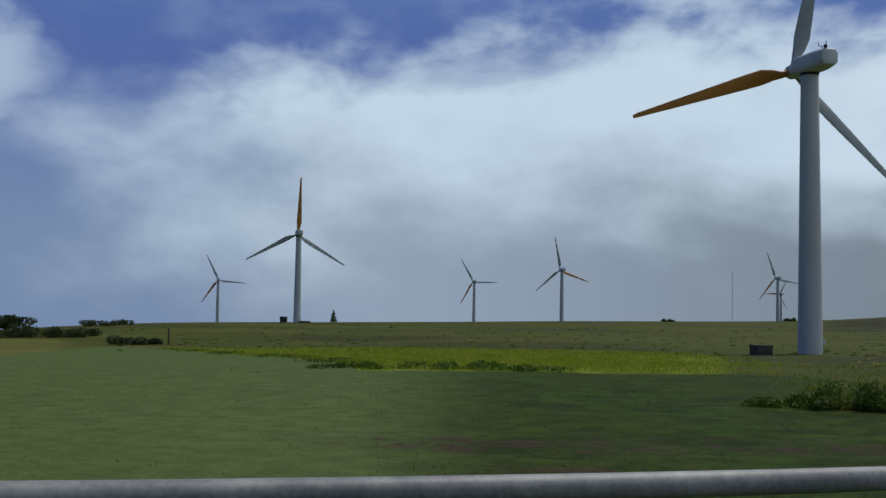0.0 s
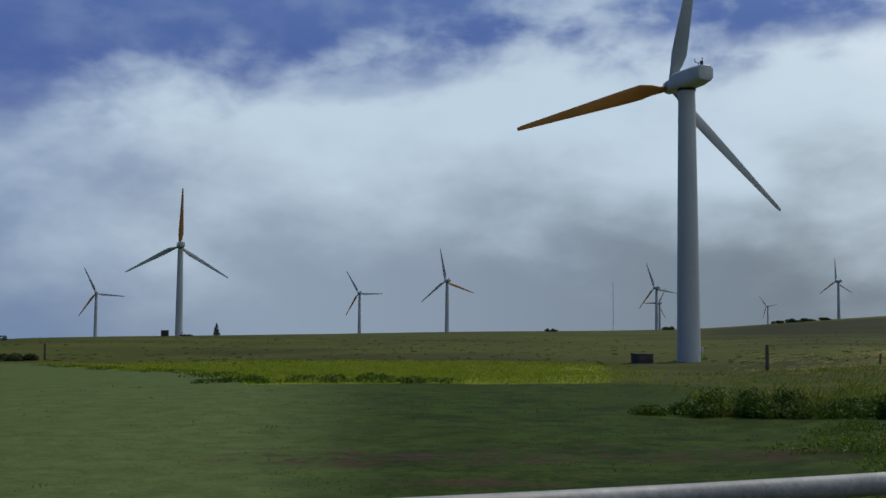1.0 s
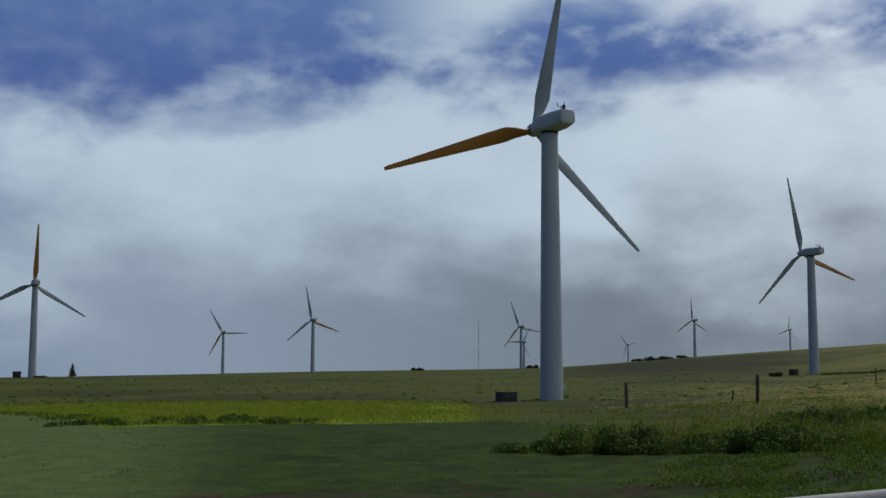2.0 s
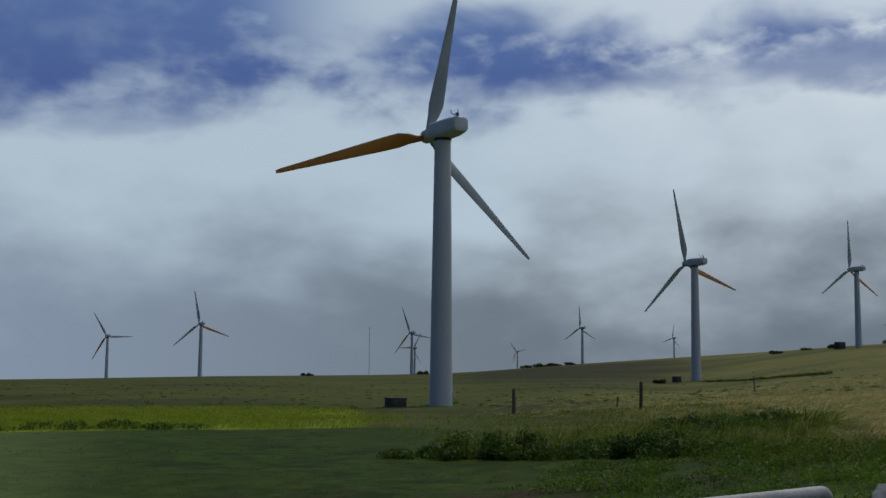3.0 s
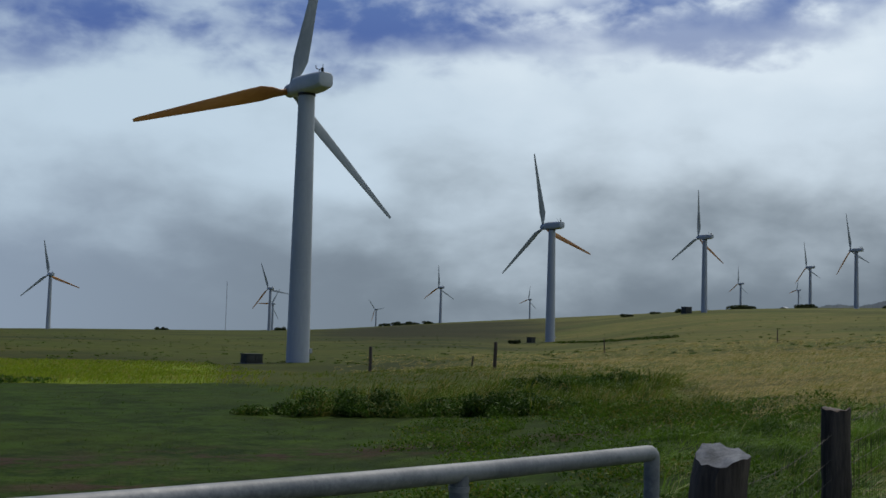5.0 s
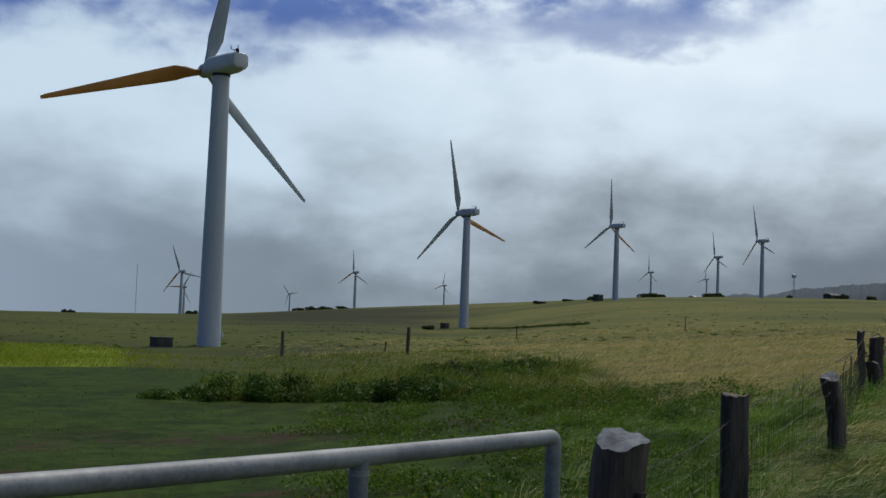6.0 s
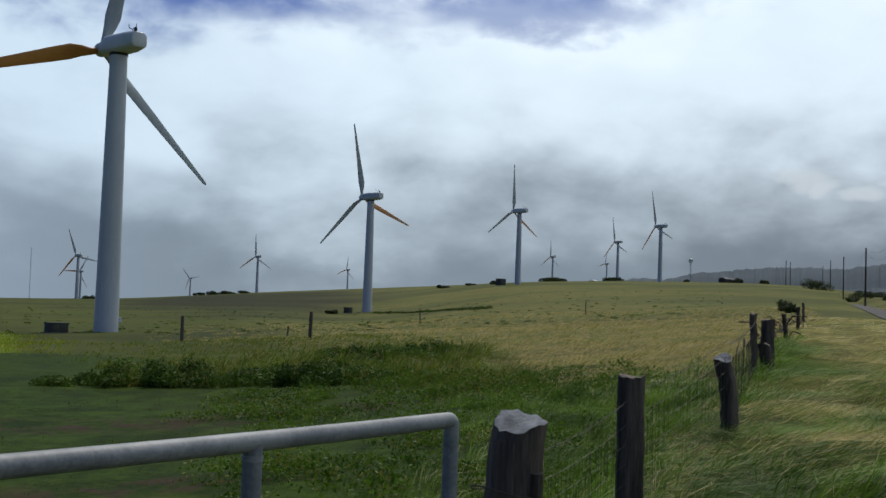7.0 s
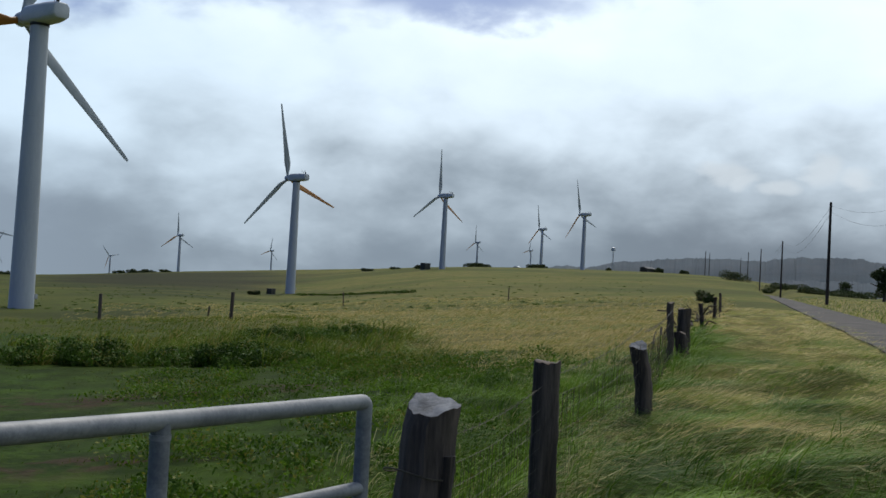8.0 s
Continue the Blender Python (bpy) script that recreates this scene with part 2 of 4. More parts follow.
WIRE = plain("rusty_wire", ((0.05, 0.04, 0.025), (0.11, 0.09, 0.06)), 20.0, 0.7, metal=0.2, bump=0.0005)
WOOD = plain("weathered_post_wood", ((0.022, 0.016, 0.012), (0.115, 0.088, 0.068)), 6.0, 0.85, grain=40, stretch=(1, 1, 0.12), bump=0.012)
CUT = plain("grey_cut_wood", ((0.055, 0.06, 0.065), (0.17, 0.18, 0.19)), 12.0, 0.85, grain=60, bump=0.006)
POLEWOOD = plain("pole_wood", ((0.018, 0.015, 0.013), (0.045, 0.038, 0.032)), 2.0, 0.85, grain=20, stretch=(1, 1, 0.1))
BARK = plain("bark", ((0.03, 0.024, 0.018), (0.08, 0.065, 0.05)), 4.0, 0.9, bump=0.02)
# woodland colour with the blue-grey of distance haze mixed in
HILL = plain("hazed_wooded_hill", ((0.018, 0.031, 0.042), (0.038, 0.056, 0.068)), 0.004, 0.95, grain=0.03, bump=2.0)
LAWNBLADE = blades("short_grass", (0.021, 0.048, 0.003), (0.062, 0.114, 0.007), (0.13, 0.12, 0.03), 0.12)
RANKBLADE = blades("rank_green_grass", (0.046, 0.084, 0.006), (0.140, 0.195, 0.017), (0.24, 0.21, 0.055), 0.2)
LUSHBLADE = blades("yellow_green_grass", (0.13, 0.185, 0.012), (0.27, 0.335, 0.028), (0.30, 0.27, 0.06), 0.15)
BANKBLADE = blades("long_bank_grass", (0.080, 0.140, 0.009), (0.27, 0.33, 0.04), (0.66, 0.53, 0.24), 0.70)
STRAWBLADE = blades("dry_field_grass", (0.12, 0.135, 0.018), (0.29, 0.275, 0.05), (0.52, 0.41, 0.17), 0.68)
TUSSOCK = blades("lush_tussock_grass", (0.026, 0.070, 0.005), (0.17, 0.285, 0.030), (0.42, 0.40, 0.17), 0.1)
WEEDLEAF = blades("dark_weed_leaf", (0.017, 0.042, 0.004), (0.085, 0.155, 0.016), (0.14, 0.15, 0.03), 0.08, 0.2)
CARPETLEAF = blades("creeping_weed_leaf", (0.026, 0.062, 0.004), (0.098, 0.178, 0.015), (0.16, 0.16, 0.03), 0.06)
TREELEAF = blades("dark_tree_leaf", (0.018, 0.032, 0.010), (0.055, 0.075, 0.024), (0.08, 0.08, 0.035), 0.05, 0.25)

# ------------------------------------------------------------------ mesh helpers


def mesh_object(name, bm, mat, smooth=True):
    me = bpy.data.meshes.new(name)
    bm.to_mesh(me)
    bm.free()
    for mm in (mat if isinstance(mat, (list, tuple)) else [mat]):
        me.materials.append(mm)
    if smooth:
        me.shade_smooth()
        me.set_sharp_from_angle(angle=radians(40))
    return new(name, me)


def part(name, bm, mat, parent, label="", smooth=True):
    ob = mesh_object(name, bm, mat, smooth)
    ob.parent = parent
    return tagged(ob, label)


def data_object(name, verts, faces, mat):
    me = bpy.data.meshes.new(name)
    me.from_pydata(verts, [], faces)
    me.materials.append(mat)
    me.update()
    return new(name, me)


def ring_tube(bm, rings, sides=16, cap=True, jitter=0.0, seed=0):
    """A skin over rings of (centre, axis u, axis v); u and v are the half axes."""
    rnd = random.Random(seed)
    loops = []
    for c, u, v in rings:
        loop = []
        for i in range(sides):
            a = 2 * math.pi * i / sides
            k = 1 + rnd.uniform(-jitter, jitter)
            loop.append(bm.verts.new(Vector(c) + (Vector(u) * math.cos(a) + Vector(v) * math.sin(a)) * k))
        loops.append(loop)
    for a, b in zip(loops, loops[1:]):
        for i in range(sides):
            j = (i + 1) % sides
            bm.faces.new((a[i], a[j], b[j], b[i]))
    if cap:
        bm.faces.new(list(reversed(loops[0])))
        bm.faces.new(loops[-1])
    return loops


def pipe(bm, path, radius, sides=14):
    """A round pipe along a path of points."""
    pts = [Vector(p) for p in path]
    rings = []
    side = None
    for i, p in enumerate(pts):
        d = ((pts[min(i + 1, len(pts) - 1)] - pts[max(i - 1, 0)])).normalized()
        if side is None:
            side = d.orthogonal().normalized()
        side = (side - d * side.dot(d)).normalized()
        rings.append((p, side * radius, d.cross(side) * radius))
    ring_tube(bm, rings, sides)


def block(bm, x0, x1, y0, y1, z0, z1, bevel=0.0):
    made = bmesh.ops.create_cube(bm, size=1, matrix=Matrix.Translation(((x0 + x1) / 2, (y0 + y1) / 2, (z0 + z1) / 2))
                                 @ Matrix.Diagonal((x1 - x0, y1 - y0, z1 - z0, 1)))
    if bevel:
        edges = list({e for v in made["verts"] for e in v.link_edges})
        bmesh.ops.bevel(bm, geom=edges, offset=bevel, segments=2, affect="EDGES", profile=0.6)


# ------------------------------------------------------------------ lie of the land
RADII = [6, 16, 40, 90, 200, 400, 700]
BEARINGS = [-25, -15, -5, 6, 18, 25, 31, 38, 45, 52, 60, 150, 245, 335]
LAND = np.array([
    [-1.70, -1.75, -2.10, -3.20, -5.6, -11.0, -22.0],
    [-1.70, -1.75, -2.10, -3.30, -3.4, -6.6, -12.0],
    [-1.70, -1.75, -2.05, -3.10, -3.2, -5.2, -9.4],
    [-1.70, -1.75, -2.00, -3.00, -3.1, -4.0, -6.4],
    [-1.70, -1.75, -1.95, -3.05, -3.0, -2.9, -3.6],
    [-1.65, -1.65, -1.75, -2.50, -2.4, -0.4, 2.8],
    [-1.55, -1.50, -1.50, -2.00, -2.4, 2.0, 8.0],
    [-1.45, -1.30, -1.10, -1.10, 1.2, 8.0, 13.6],
    [-1.35, -1.00, -0.75, -0.40, 2.6, 9.6, 17.4],
    [-1.30, -0.80, -0.40, 0.30, 3.0, 10.0, 16.0],
    [-1.10, -0.75, -0.35, 0.45, 2.2, 5.0, 8.5],
    [-1.10, -1.10, -1.1, -1.1, -1.1, -1.1, -1.1],
    [-1.30, -1.30, -1.5, -2.0, -3.0, -6.0, -10.0],
    [-1.70, -1.75, -2.10, -3.20, -5.6, -11.0, -22.0],
])
LOGR = np.log(RADII)


def hermite(xs, ys, x):
    """Smooth interpolation through columns ys at xs (monotone slopes kept small)."""
    i = int(min(max(np.searchsorted(xs, x) - 1, 0), len(xs) - 2))
    h = xs[i + 1] - xs[i]
    u = min(max((x - xs[i]) / h, 0.0), 1.0)

    def slope(k):
        a, b = max(k - 1, 0), min(k + 1, len(xs) - 1)
        return (ys[b] - ys[a]) / (xs[b] - xs[a])
    m0, m1 = slope(i) * h, slope(i + 1) * h
    return ((2 * u - 3) * u * u + 1) * ys[i] + ((u - 2) * u + 1) * u * m0 + (3 - 2 * u) * u * u * ys[i + 1] + (u - 1) * u * u * m1


HEADING = radians(53.9)
UX, UY = math.sin(HEADING), math.cos(HEADING)


def along(x, y):
    """Metres along the lane and to its right, from the point where the camera stands."""
    return x * UX + y * UY, x * UY - y * UX


def lane(s, d):
    return s * UX + d * UY, s * UY - d * UX


ROAD_LEFT, ROAD_RIGHT = 2.4, 4.6


def road_height(s):
    return EYE - 0.98 + 0.0150 * max(s, -20) - 0.0000035 * max(s - 60, 0) ** 2


def smooth(a, b, x):
    u = min(max((x - a) / (b - a), 0.0), 1.0)
    return u * u * (3 - 2 * u)


def height(x, y):
    r = math.hypot(x, y)
    a = math.degrees(math.atan2(x, y))
    if a < -25:
        a += 360
    lr = math.log(max(min(r, 700), 6))
    cols = np.array([hermite(LOGR, LAND[k], lr) for k in range(len(LAND))])
    z = hermite(np.array([-25, -15, -5, 6, 18, 25, 31, 38, 45, 52, 60, 150, 245, 335.0]), cols, a)
    if r > 700:
        z += (r - 700) * (z / 700 - 0.005)
    if r < 600:
        fade = smooth(3, 12, r)
        z += 0.05 * fade * (1 - smooth(40, 90, r)) * noise.noise((x * 0.35, y * 0.35, 3.0)) + 0.12 * smooth(25, 60, r) * (1 - smooth(70, 140, r)) * noise.noise((x * 0.06, y * 0.06, 7.0))
        z += 0.02 * fade * (1 - smooth(20, 50, r)) * noise.noise((x * 1.7, y * 1.7, 1.0))
    z += EYE
    s, d = along(x, y)
    if r < 40:
        bank = smooth(-1.3, -0.6, d) * (1 - smooth(1.3, 2.2, d)) * smooth(3, 5, r)
        z += bank * (0.26 * noise.noise((x * 0.75, y * 0.75, 21)) + 0.09 * noise.noise((x * 2.2, y * 2.2, 23)))
    if 3 < s < 16:
        z -= 0.24 * smooth(-3.0, -2.2, d) * (1 - smooth(-1.8, -1.35, d)) * smooth(3.5, 6, s) * (1 - smooth(11, 16, s))
    if -40 < s < 420:
        k = smooth(ROAD_LEFT - 1.6, ROAD_LEFT - 0.1, d) * (1 - smooth(ROAD_RIGHT + 0.2, ROAD_RIGHT + 4, d)) * (1 - smooth(300, 420, s))
        z = z * (1 - k) + (road_height(s) - 0.05) * k
    return z


def spot(bearing, r):
    a = radians(bearing)
    return r * math.sin(a), r * math.cos(a)


def footing(bearing, r, sink=0.0):
    x, y = spot(bearing, r)
    return Vector((x, y, height(x, y) - sink))


def zones(x, y):
    """How far field-like, straw-coloured, lush and bare the ground is."""
    r, a = math.hypot(x, y), math.degrees(math.atan2(x, y))
    wob = noise.noise((x * 0.02, y * 0.02, 5)) * 8
    near = min(36 + max(-4 - a, 0) * 4.9, 85 - max(-17 - a, 0) * 6) + wob * 0.4 if a < 14 else 36 - (a - 14) * 0.55
    far = smooth(0.97 * near, 1.06 * near, r)
    lush = smooth(0.95 * near, 1.02 * near, r) * (1 - smooth(74 + wob, 92 + wob, r)) * smooth(-17, -14.5, a) * (1 - smooth(11, 17, a))
    straw = max(smooth(19, 34, a + wob * 0.6) * smooth(24 - 9 * smooth(34, 42, a), 44 - 20 * smooth(34, 42, a), r + wob * 0.5) * (1 - smooth(95, 130, a)), (1 - smooth(-20, -17, a)) * smooth(40, 70, r) * (1 - smooth(100, 130, r)))
    bare = 0.0
    for b, rr, wide, deep in ((3.5, 14.5, 2.6, 1.0), (12.5, 12.2, 2.2, 0.6), (18.5, 15.5, 3.0, 0.9), (29, 16.0, 1.8, 0.6), (21, 10.2, 1.6, 0.5), (2, 6.8, 1.2, 0.6), (12, 6.6, 1.5, 0.8)):
        px, py = spot(b, rr)
        ca, sa2 = math.cos(radians(b)), math.sin(radians(b))
        u, v = (x - px) * ca - (y - py) * sa2, (x - px) * sa2 + (y - py) * ca
        bare = max(bare, 1 - smooth(0.5, 1.3, math.hypot(u / wide, v / deep)))
    s, d = along(x, y)
    verge = smooth(-2.0, -1.2, d)
    far, straw = max(far, verge), max(straw, verge * 0.55 * smooth(8, 15, r) * (1 - 0.7 * smooth(4.4, 6, d)))
    # mask of the window reflection that is painted over the left lawn
    lawn_glare = (1 - smooth(-6, 5, a + wob * 0.5)) * smooth(-90, -40, a) * smooth(5, 12, r)
    # dark patch on the far flank, then a narrow dark strip nearer by
    far_dark = smooth(17, 22, a + wob * 0.3) * (1 - smooth(28, 33, a + wob * 0.4)) * smooth(190, 260, r + wob * 3) * (1 - smooth(520, 640, r))
    far_dark = max(far_dark, 0.9 * smooth(31.0, 31.8, a) * (1 - smooth(35.5, 38.0, a)) * (1 - smooth(3, 7, abs(r - (209 - 11.0 * (a - 31.3)) + wob * 0.4))))
    return far, straw, lush, bare, lawn_glare, far_dark


GRID = {}


def build_ground():
    bearings = list(np.arange(-32, 72, 0.4)) + list(np.arange(72, 328, 4.0))
    radii = [0.0] + list(np.geomspace(1.2, 4600, 210))
    verts, attrs = [], {"far": [], "straw": [], "lush": [], "bare": [], "lawn_glare": [], "far_dark": []}
    for r in radii[1:]:
        for b in bearings:
            x, y = spot(b, r)
            verts.append((x, y, height(x, y)))
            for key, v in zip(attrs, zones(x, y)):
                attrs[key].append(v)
    n = len(bearings)
    GRID.update(b=np.array(bearings), r=np.array(radii[1:]), z=np.array([v[2] for v in verts]).reshape(-1, n))
    faces = []
    for i in range(len(radii) - 2):
        for j in range(n):
            k = (j + 1) % n
            faces.append((i * n + j, i * n + k, (i + 1) * n + k, (i + 1) * n + j))
    verts.append((0, 0, height(0.01, 0.01)))
    for key, v in zip(attrs, zones(0, 0.01)):
        attrs[key].append(v)
    faces += [(len(verts) - 1, (j + 1) % n, j) for j in range(n)]
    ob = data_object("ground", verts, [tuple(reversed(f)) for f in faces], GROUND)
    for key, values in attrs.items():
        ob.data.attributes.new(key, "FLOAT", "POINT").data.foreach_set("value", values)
    ob.data.shade_smooth()
    tagged(ob, "rolling green and straw-coloured pasture with bare earth patches", "ground", kind="structure")


build_ground()


def heights(x, y):
    """The ground's height at many points at once."""
    r, b = np.hypot(x, y), np.degrees(np.arctan2(x, y))
    b = np.where(b < GRID["b"][0], b + 360, b)
    i = np.clip(np.searchsorted(GRID["r"], r) - 1, 0, len(GRID["r"]) - 2)
    j = np.clip(np.searchsorted(GRID["b"], b) - 1, 0, len(GRID["b"]) - 2)
    u = np.clip((r - GRID["r"][i]) / (GRID["r"][i + 1] - GRID["r"][i]), 0, 1)
    v = np.clip((b - GRID["b"][j]) / (GRID["b"][j + 1] - GRID["b"][j]), 0, 1)
    z = GRID["z"]
    return (z[i, j] * (1 - u) + z[i + 1, j] * u) * (1 - v) + (z[i, j + 1] * (1 - u) + z[i + 1, j + 1] * u) * v


def build_road():
    bm = bmesh.new()
    prev = None
    for s in np.geomspace(1, 440, 90):
        s -= 14
        row = []
        for d, up in ((ROAD_LEFT, 0.0), ((ROAD_LEFT + ROAD_RIGHT) / 2, 0.05), (ROAD_RIGHT, 0.0)):
            w = 0.12 * noise.noise((s * 0.4, d, 2))
            x, y = lane(s, d + (w if up == 0 else 0))
            row.append(bm.verts.new((x, y, road_height(s) + 0.01 + up)))
        low = [bm.verts.new(v.co - Vector((0, 0, 0.12))) for v in (row[0], row[-1])]
        row = [low[0], *row, low[1]]
        if prev:
            for i in range(4):
                bm.faces.new((prev[i], prev[i + 1], row[i + 1], row[i]))
        prev = row
    bmesh.ops.recalc_face_normals(bm, faces=bm.faces[:])
    tagged(mesh_object("road", bm, ROAD), "narrow grey worn asphalt lane with ragged edges", "road", kind="structure")


build_road()


def build_hills():
    """Low wooded hills on the skyline."""
    for name, dist, b0, b1, shape in (
            ("backdrop_hills", 3600, 33, 95, lambda b: 0.010 + 0.0125 * smooth(34, 42, b) + 0.0175 * smooth(41, 52.5, b) + 0.005 * smooth(53, 58, b) - 0.004 * smooth(58, 61, b)),
            ("backdrop_foothills", 2300, 46, 95, lambda b: 0.017 + 0.009 * smooth(47, 60, b))):
        bm = bmesh.new()
        prev = None
        for b in np.arange(b0, b1, 0.06):
            top = dist * (shape(b) + 0.0022 * noise.noise((b * 0.6, dist, 0)) + 0.0016 * noise.noise((b * 2.2, dist, 4)) + 0.0016 * abs(noise.noise((b * 5, dist, 6))) + 0.0011 * noise.noise((b * 13, dist, 9)))
            x, y = spot(b, dist)
            u, v = spot(b, dist * 0.86)
            p, q = spot(b, dist * 1.1)
            row = [bm.verts.new((u, v, EYE + dist * 0.008)), bm.verts.new(((x + u) / 2, (y + v) / 2, EYE + top * 0.62 + 2)),
                   bm.verts.new((x, y, EYE + top)), bm.verts.new((p, q, EYE + dist * 0.006))]
            if prev:
                for i in range(3):
                    bm.faces.new((prev[i], prev[i + 1], row[i + 1], row[i]))
            prev = row
        bmesh.ops.recalc_face_normals(bm, faces=bm.faces[:])
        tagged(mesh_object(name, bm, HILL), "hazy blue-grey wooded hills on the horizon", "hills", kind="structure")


build_hills()

# ------------------------------------------------------------------ wind turbines
HUB, RADIUS, NOSE = 22.4, 14.5, -15.0


def blade_mesh():
    """A tapered, twisted blade along +z, root at the hub."""
    bm = bmesh.new()
    rings = []
    for f, chord, thick, twist in ((0.02, 0.52, 0.50, 0), (0.07, 0.56, 0.46, 12), (0.13, 0.95, 0.34, 20), (0.20, 1.28, 0.27, 17), (0.32, 1.16, 0.21, 12),
                                   (0.5, 0.92, 0.15, 7), (0.7, 0.68, 0.10, 4), (0.88, 0.46, 0.06, 2), (0.97, 0.36, 0.045, 1), (1.0, 0.24, 0.03, 1)):
        a = -radians(twist + 4)
        u = Vector((math.cos(a), math.sin(a), 0)) * chord / 2
        v = Vector((-math.sin(a), math.cos(a), 0)) * thick / 2
        rings.append((Vector((chord * 0.18 if f > 0.1 else 0, 0, f * RADIUS)), u, v))
    ring_tube(bm, rings, 26)
    return bm


def build_turbine():
    """One turbine; the nacelle's nose points to +y, the tower stands at the origin."""
    root = new("wind_turbine")
    bm = bmesh.new()
    rings = []
    for z, d in ((-0.6, 1.90), (0.0, 1.88), (0.05, 1.87), (7.4, 1.70), (14.6, 1.53), (HUB - 0.85, 1.34), (HUB - 0.70, 1.34)):
        rings.append(((0, 0, z), (d / 2, 0, 0), (0, d / 2, 0)))
    ring_tube(bm, rings, 40)
    tower = part("tower", bm, TOWER, root, "pale grey tapered steel tower")
    for z, d in ((7.4, 1.72), (14.6, 1.55)):
        bm = bmesh.new()
        ring_tube(bm, [((0, 0, z - 0.03), (d / 2, 0, 0), (0, d / 2, 0)), ((0, 0, z + 0.03), (d / 2, 0, 0), (0, d / 2, 0))], 40)
        part("flange", bm, TOWER, tower)
    bm = bmesh.new()
    block(bm, 0.74, 0.98, -0.62, -0.42, 0.75, 1.15, 0.03)
    part("cable_box", bm, ROOFING, tower, "small white cable box near the foot")
    bm = bmesh.new()
    ring_tube(bm, [((0, 0, HUB - 0.80), (0.72, 0, 0), (0, 0.72, 0)), ((0, 0, HUB - 0.58), (0.72, 0, 0), (0, 0.72, 0))], 32)
    part("yaw_ring", bm, DARK, root, "dark yaw bearing ring")
    bm = bmesh.new()
    rings = []
    for y, w, h0, h1 in ((-2.75, 0.62, -0.36, 0.70), (-2.67, 0.70, -0.44, 0.78), (-1.6, 0.82, -0.58, 0.82), (0.4, 0.85, -0.64, 0.82), (1.2, 0.8, -0.62, 0.78),
                         (1.75, 0.64, -0.5, 0.62), (1.95, 0.5, -0.42, 0.46)):
        rings.append((y, w, h0, h1))
    loops = []
    for y, w, h0, h1 in rings:
        c = 0.24
        prof = [(-w, h0 + c), (-w + c, h0), (w - c, h0), (w, h0 + c), (w, h1 - c), (w - c, h1), (-w + c, h1), (-w, h1 - c)]
        loops.append([bm.verts.new((x, y, HUB + z)) for x, z in prof])
    for a, b in zip(loops, loops[1:]):
        for i in range(8):
            bm.faces.new((a[i], a[(i + 1) % 8], b[(i + 1) % 8], b[i]))
    bm.faces.new(loops[0])
    bm.faces.new(list(reversed(loops[-1])))
    bmesh.ops.recalc_face_normals(bm, faces=bm.faces[:])
    bmesh.ops.bevel(bm, geom=bm.edges[:], offset=0.04, segments=1, affect="EDGES")
    nacelle = part("nacelle", bm, NACELLE, root, "boxy grey nacelle with rounded nose")
    bm = bmesh.new()
    block(bm, -0.12, 0.12, -0.5, -0.15, HUB + 0.80, HUB + 0.87, 0.02)
    part("hatch", bm, DARK, nacelle, "dark roof hatch")
    bm = bmesh.new()
    block(bm, -0.42, -0.22, -2.70, -2.50, HUB + 0.72, HUB + 1.08, 0.04)
    part("beacon", bm, DARK, nacelle, "dark beacon on the tail")
    bm = bmesh.new()
    for p in ([(0, -1.7, HUB + 0.75), (0, -1.7, HUB + 1.12)], [(0, -1.7, HUB + 1.12), (0.12, -2.0, HUB + 1.25), (0.12, -2.04, HUB + 1.52)],
              [(0, -1.7, HUB + 1.12), (-0.12, -1.4, HUB + 1.25), (-0.12, -1.36, HUB + 1.52)]):
        pipe(bm, p, 0.035, 6)
    part("wind_vane", bm, DARK, nacelle, "forked wind vane")
    rotor = new("rotor")
    rotor.parent = root
    rotor.matrix_basis = Matrix.Translation((0, 2.35, HUB))
    bm = bmesh.new()
    rings = []
    for y, d in ((-0.42, 0.95), (-0.3, 1.15), (0.25, 1.15), (0.5, 0.95), (0.68, 0.6), (0.75, 0.2)):
        rings.append(((0, y, 0), (d / 2, 0, 0), (0, 0, d / 2)))
    ring_tube(bm, rings, 24)
    part("hub", bm, NACELLE, rotor)
    shape = blade_mesh()
    for k, (mat, label) in enumerate(((BLADE, ""), (BLADE, ""), (YELLOW, "ochre-orange painted blade"))):
        bm = shape.copy()
        ob = part("blade", bm, mat, rotor, label)
        ob.matrix_basis = pose(0, 0, 0, 0, 120 * k, 0)
    shape.free()
    return root


turbine = build_turbine()
TURBINES = [  # bearing, distance, turn of the rotor
    (18.08, 91.2, 12), (30.8, 219.3, -132), (38.4, 344.3, -121), (45.5, 459.9, -14), (-7.33, 285, 122), (-11.27, 600, -25), (1.62, 630, -30), (6.06, 491, -130),
    (16.6, 610, -20), (16.75, 930, 30), (21.95, 1300, -40), (25.22, 715, -2), (29.75, 1180, 10), (40.14, 930, 0), (43.4, 650, -10), (42.86, 1250, 15)]
for i, (b, r, turn) in enumerate(TURBINES):
    foot = footing(b, r)
    place = Matrix.Translation(foot) @ pose(0, 0, 0, 0, 0, -NOSE)
    ob = turbine if i == 0 else copy_thing(turbine, place)
    ob.matrix_basis = place
    for child in ob.children:
        if child.name.startswith("rotor"):
            child.matrix_basis = Matrix.Translation((0, 2.35, HUB)) @ pose(0, 0, 0, 0, turn, 0)
    tagged(ob, "grey three-bladed turbine, one blade orange, " + ("in the near field" if r < 100 else "on the grassy ridge" if r < 400 else "far off on the skyline"),
           "wind turbine", "turbines of the wind farm", "")

# ------------------------------------------------------------------ boxes and masts


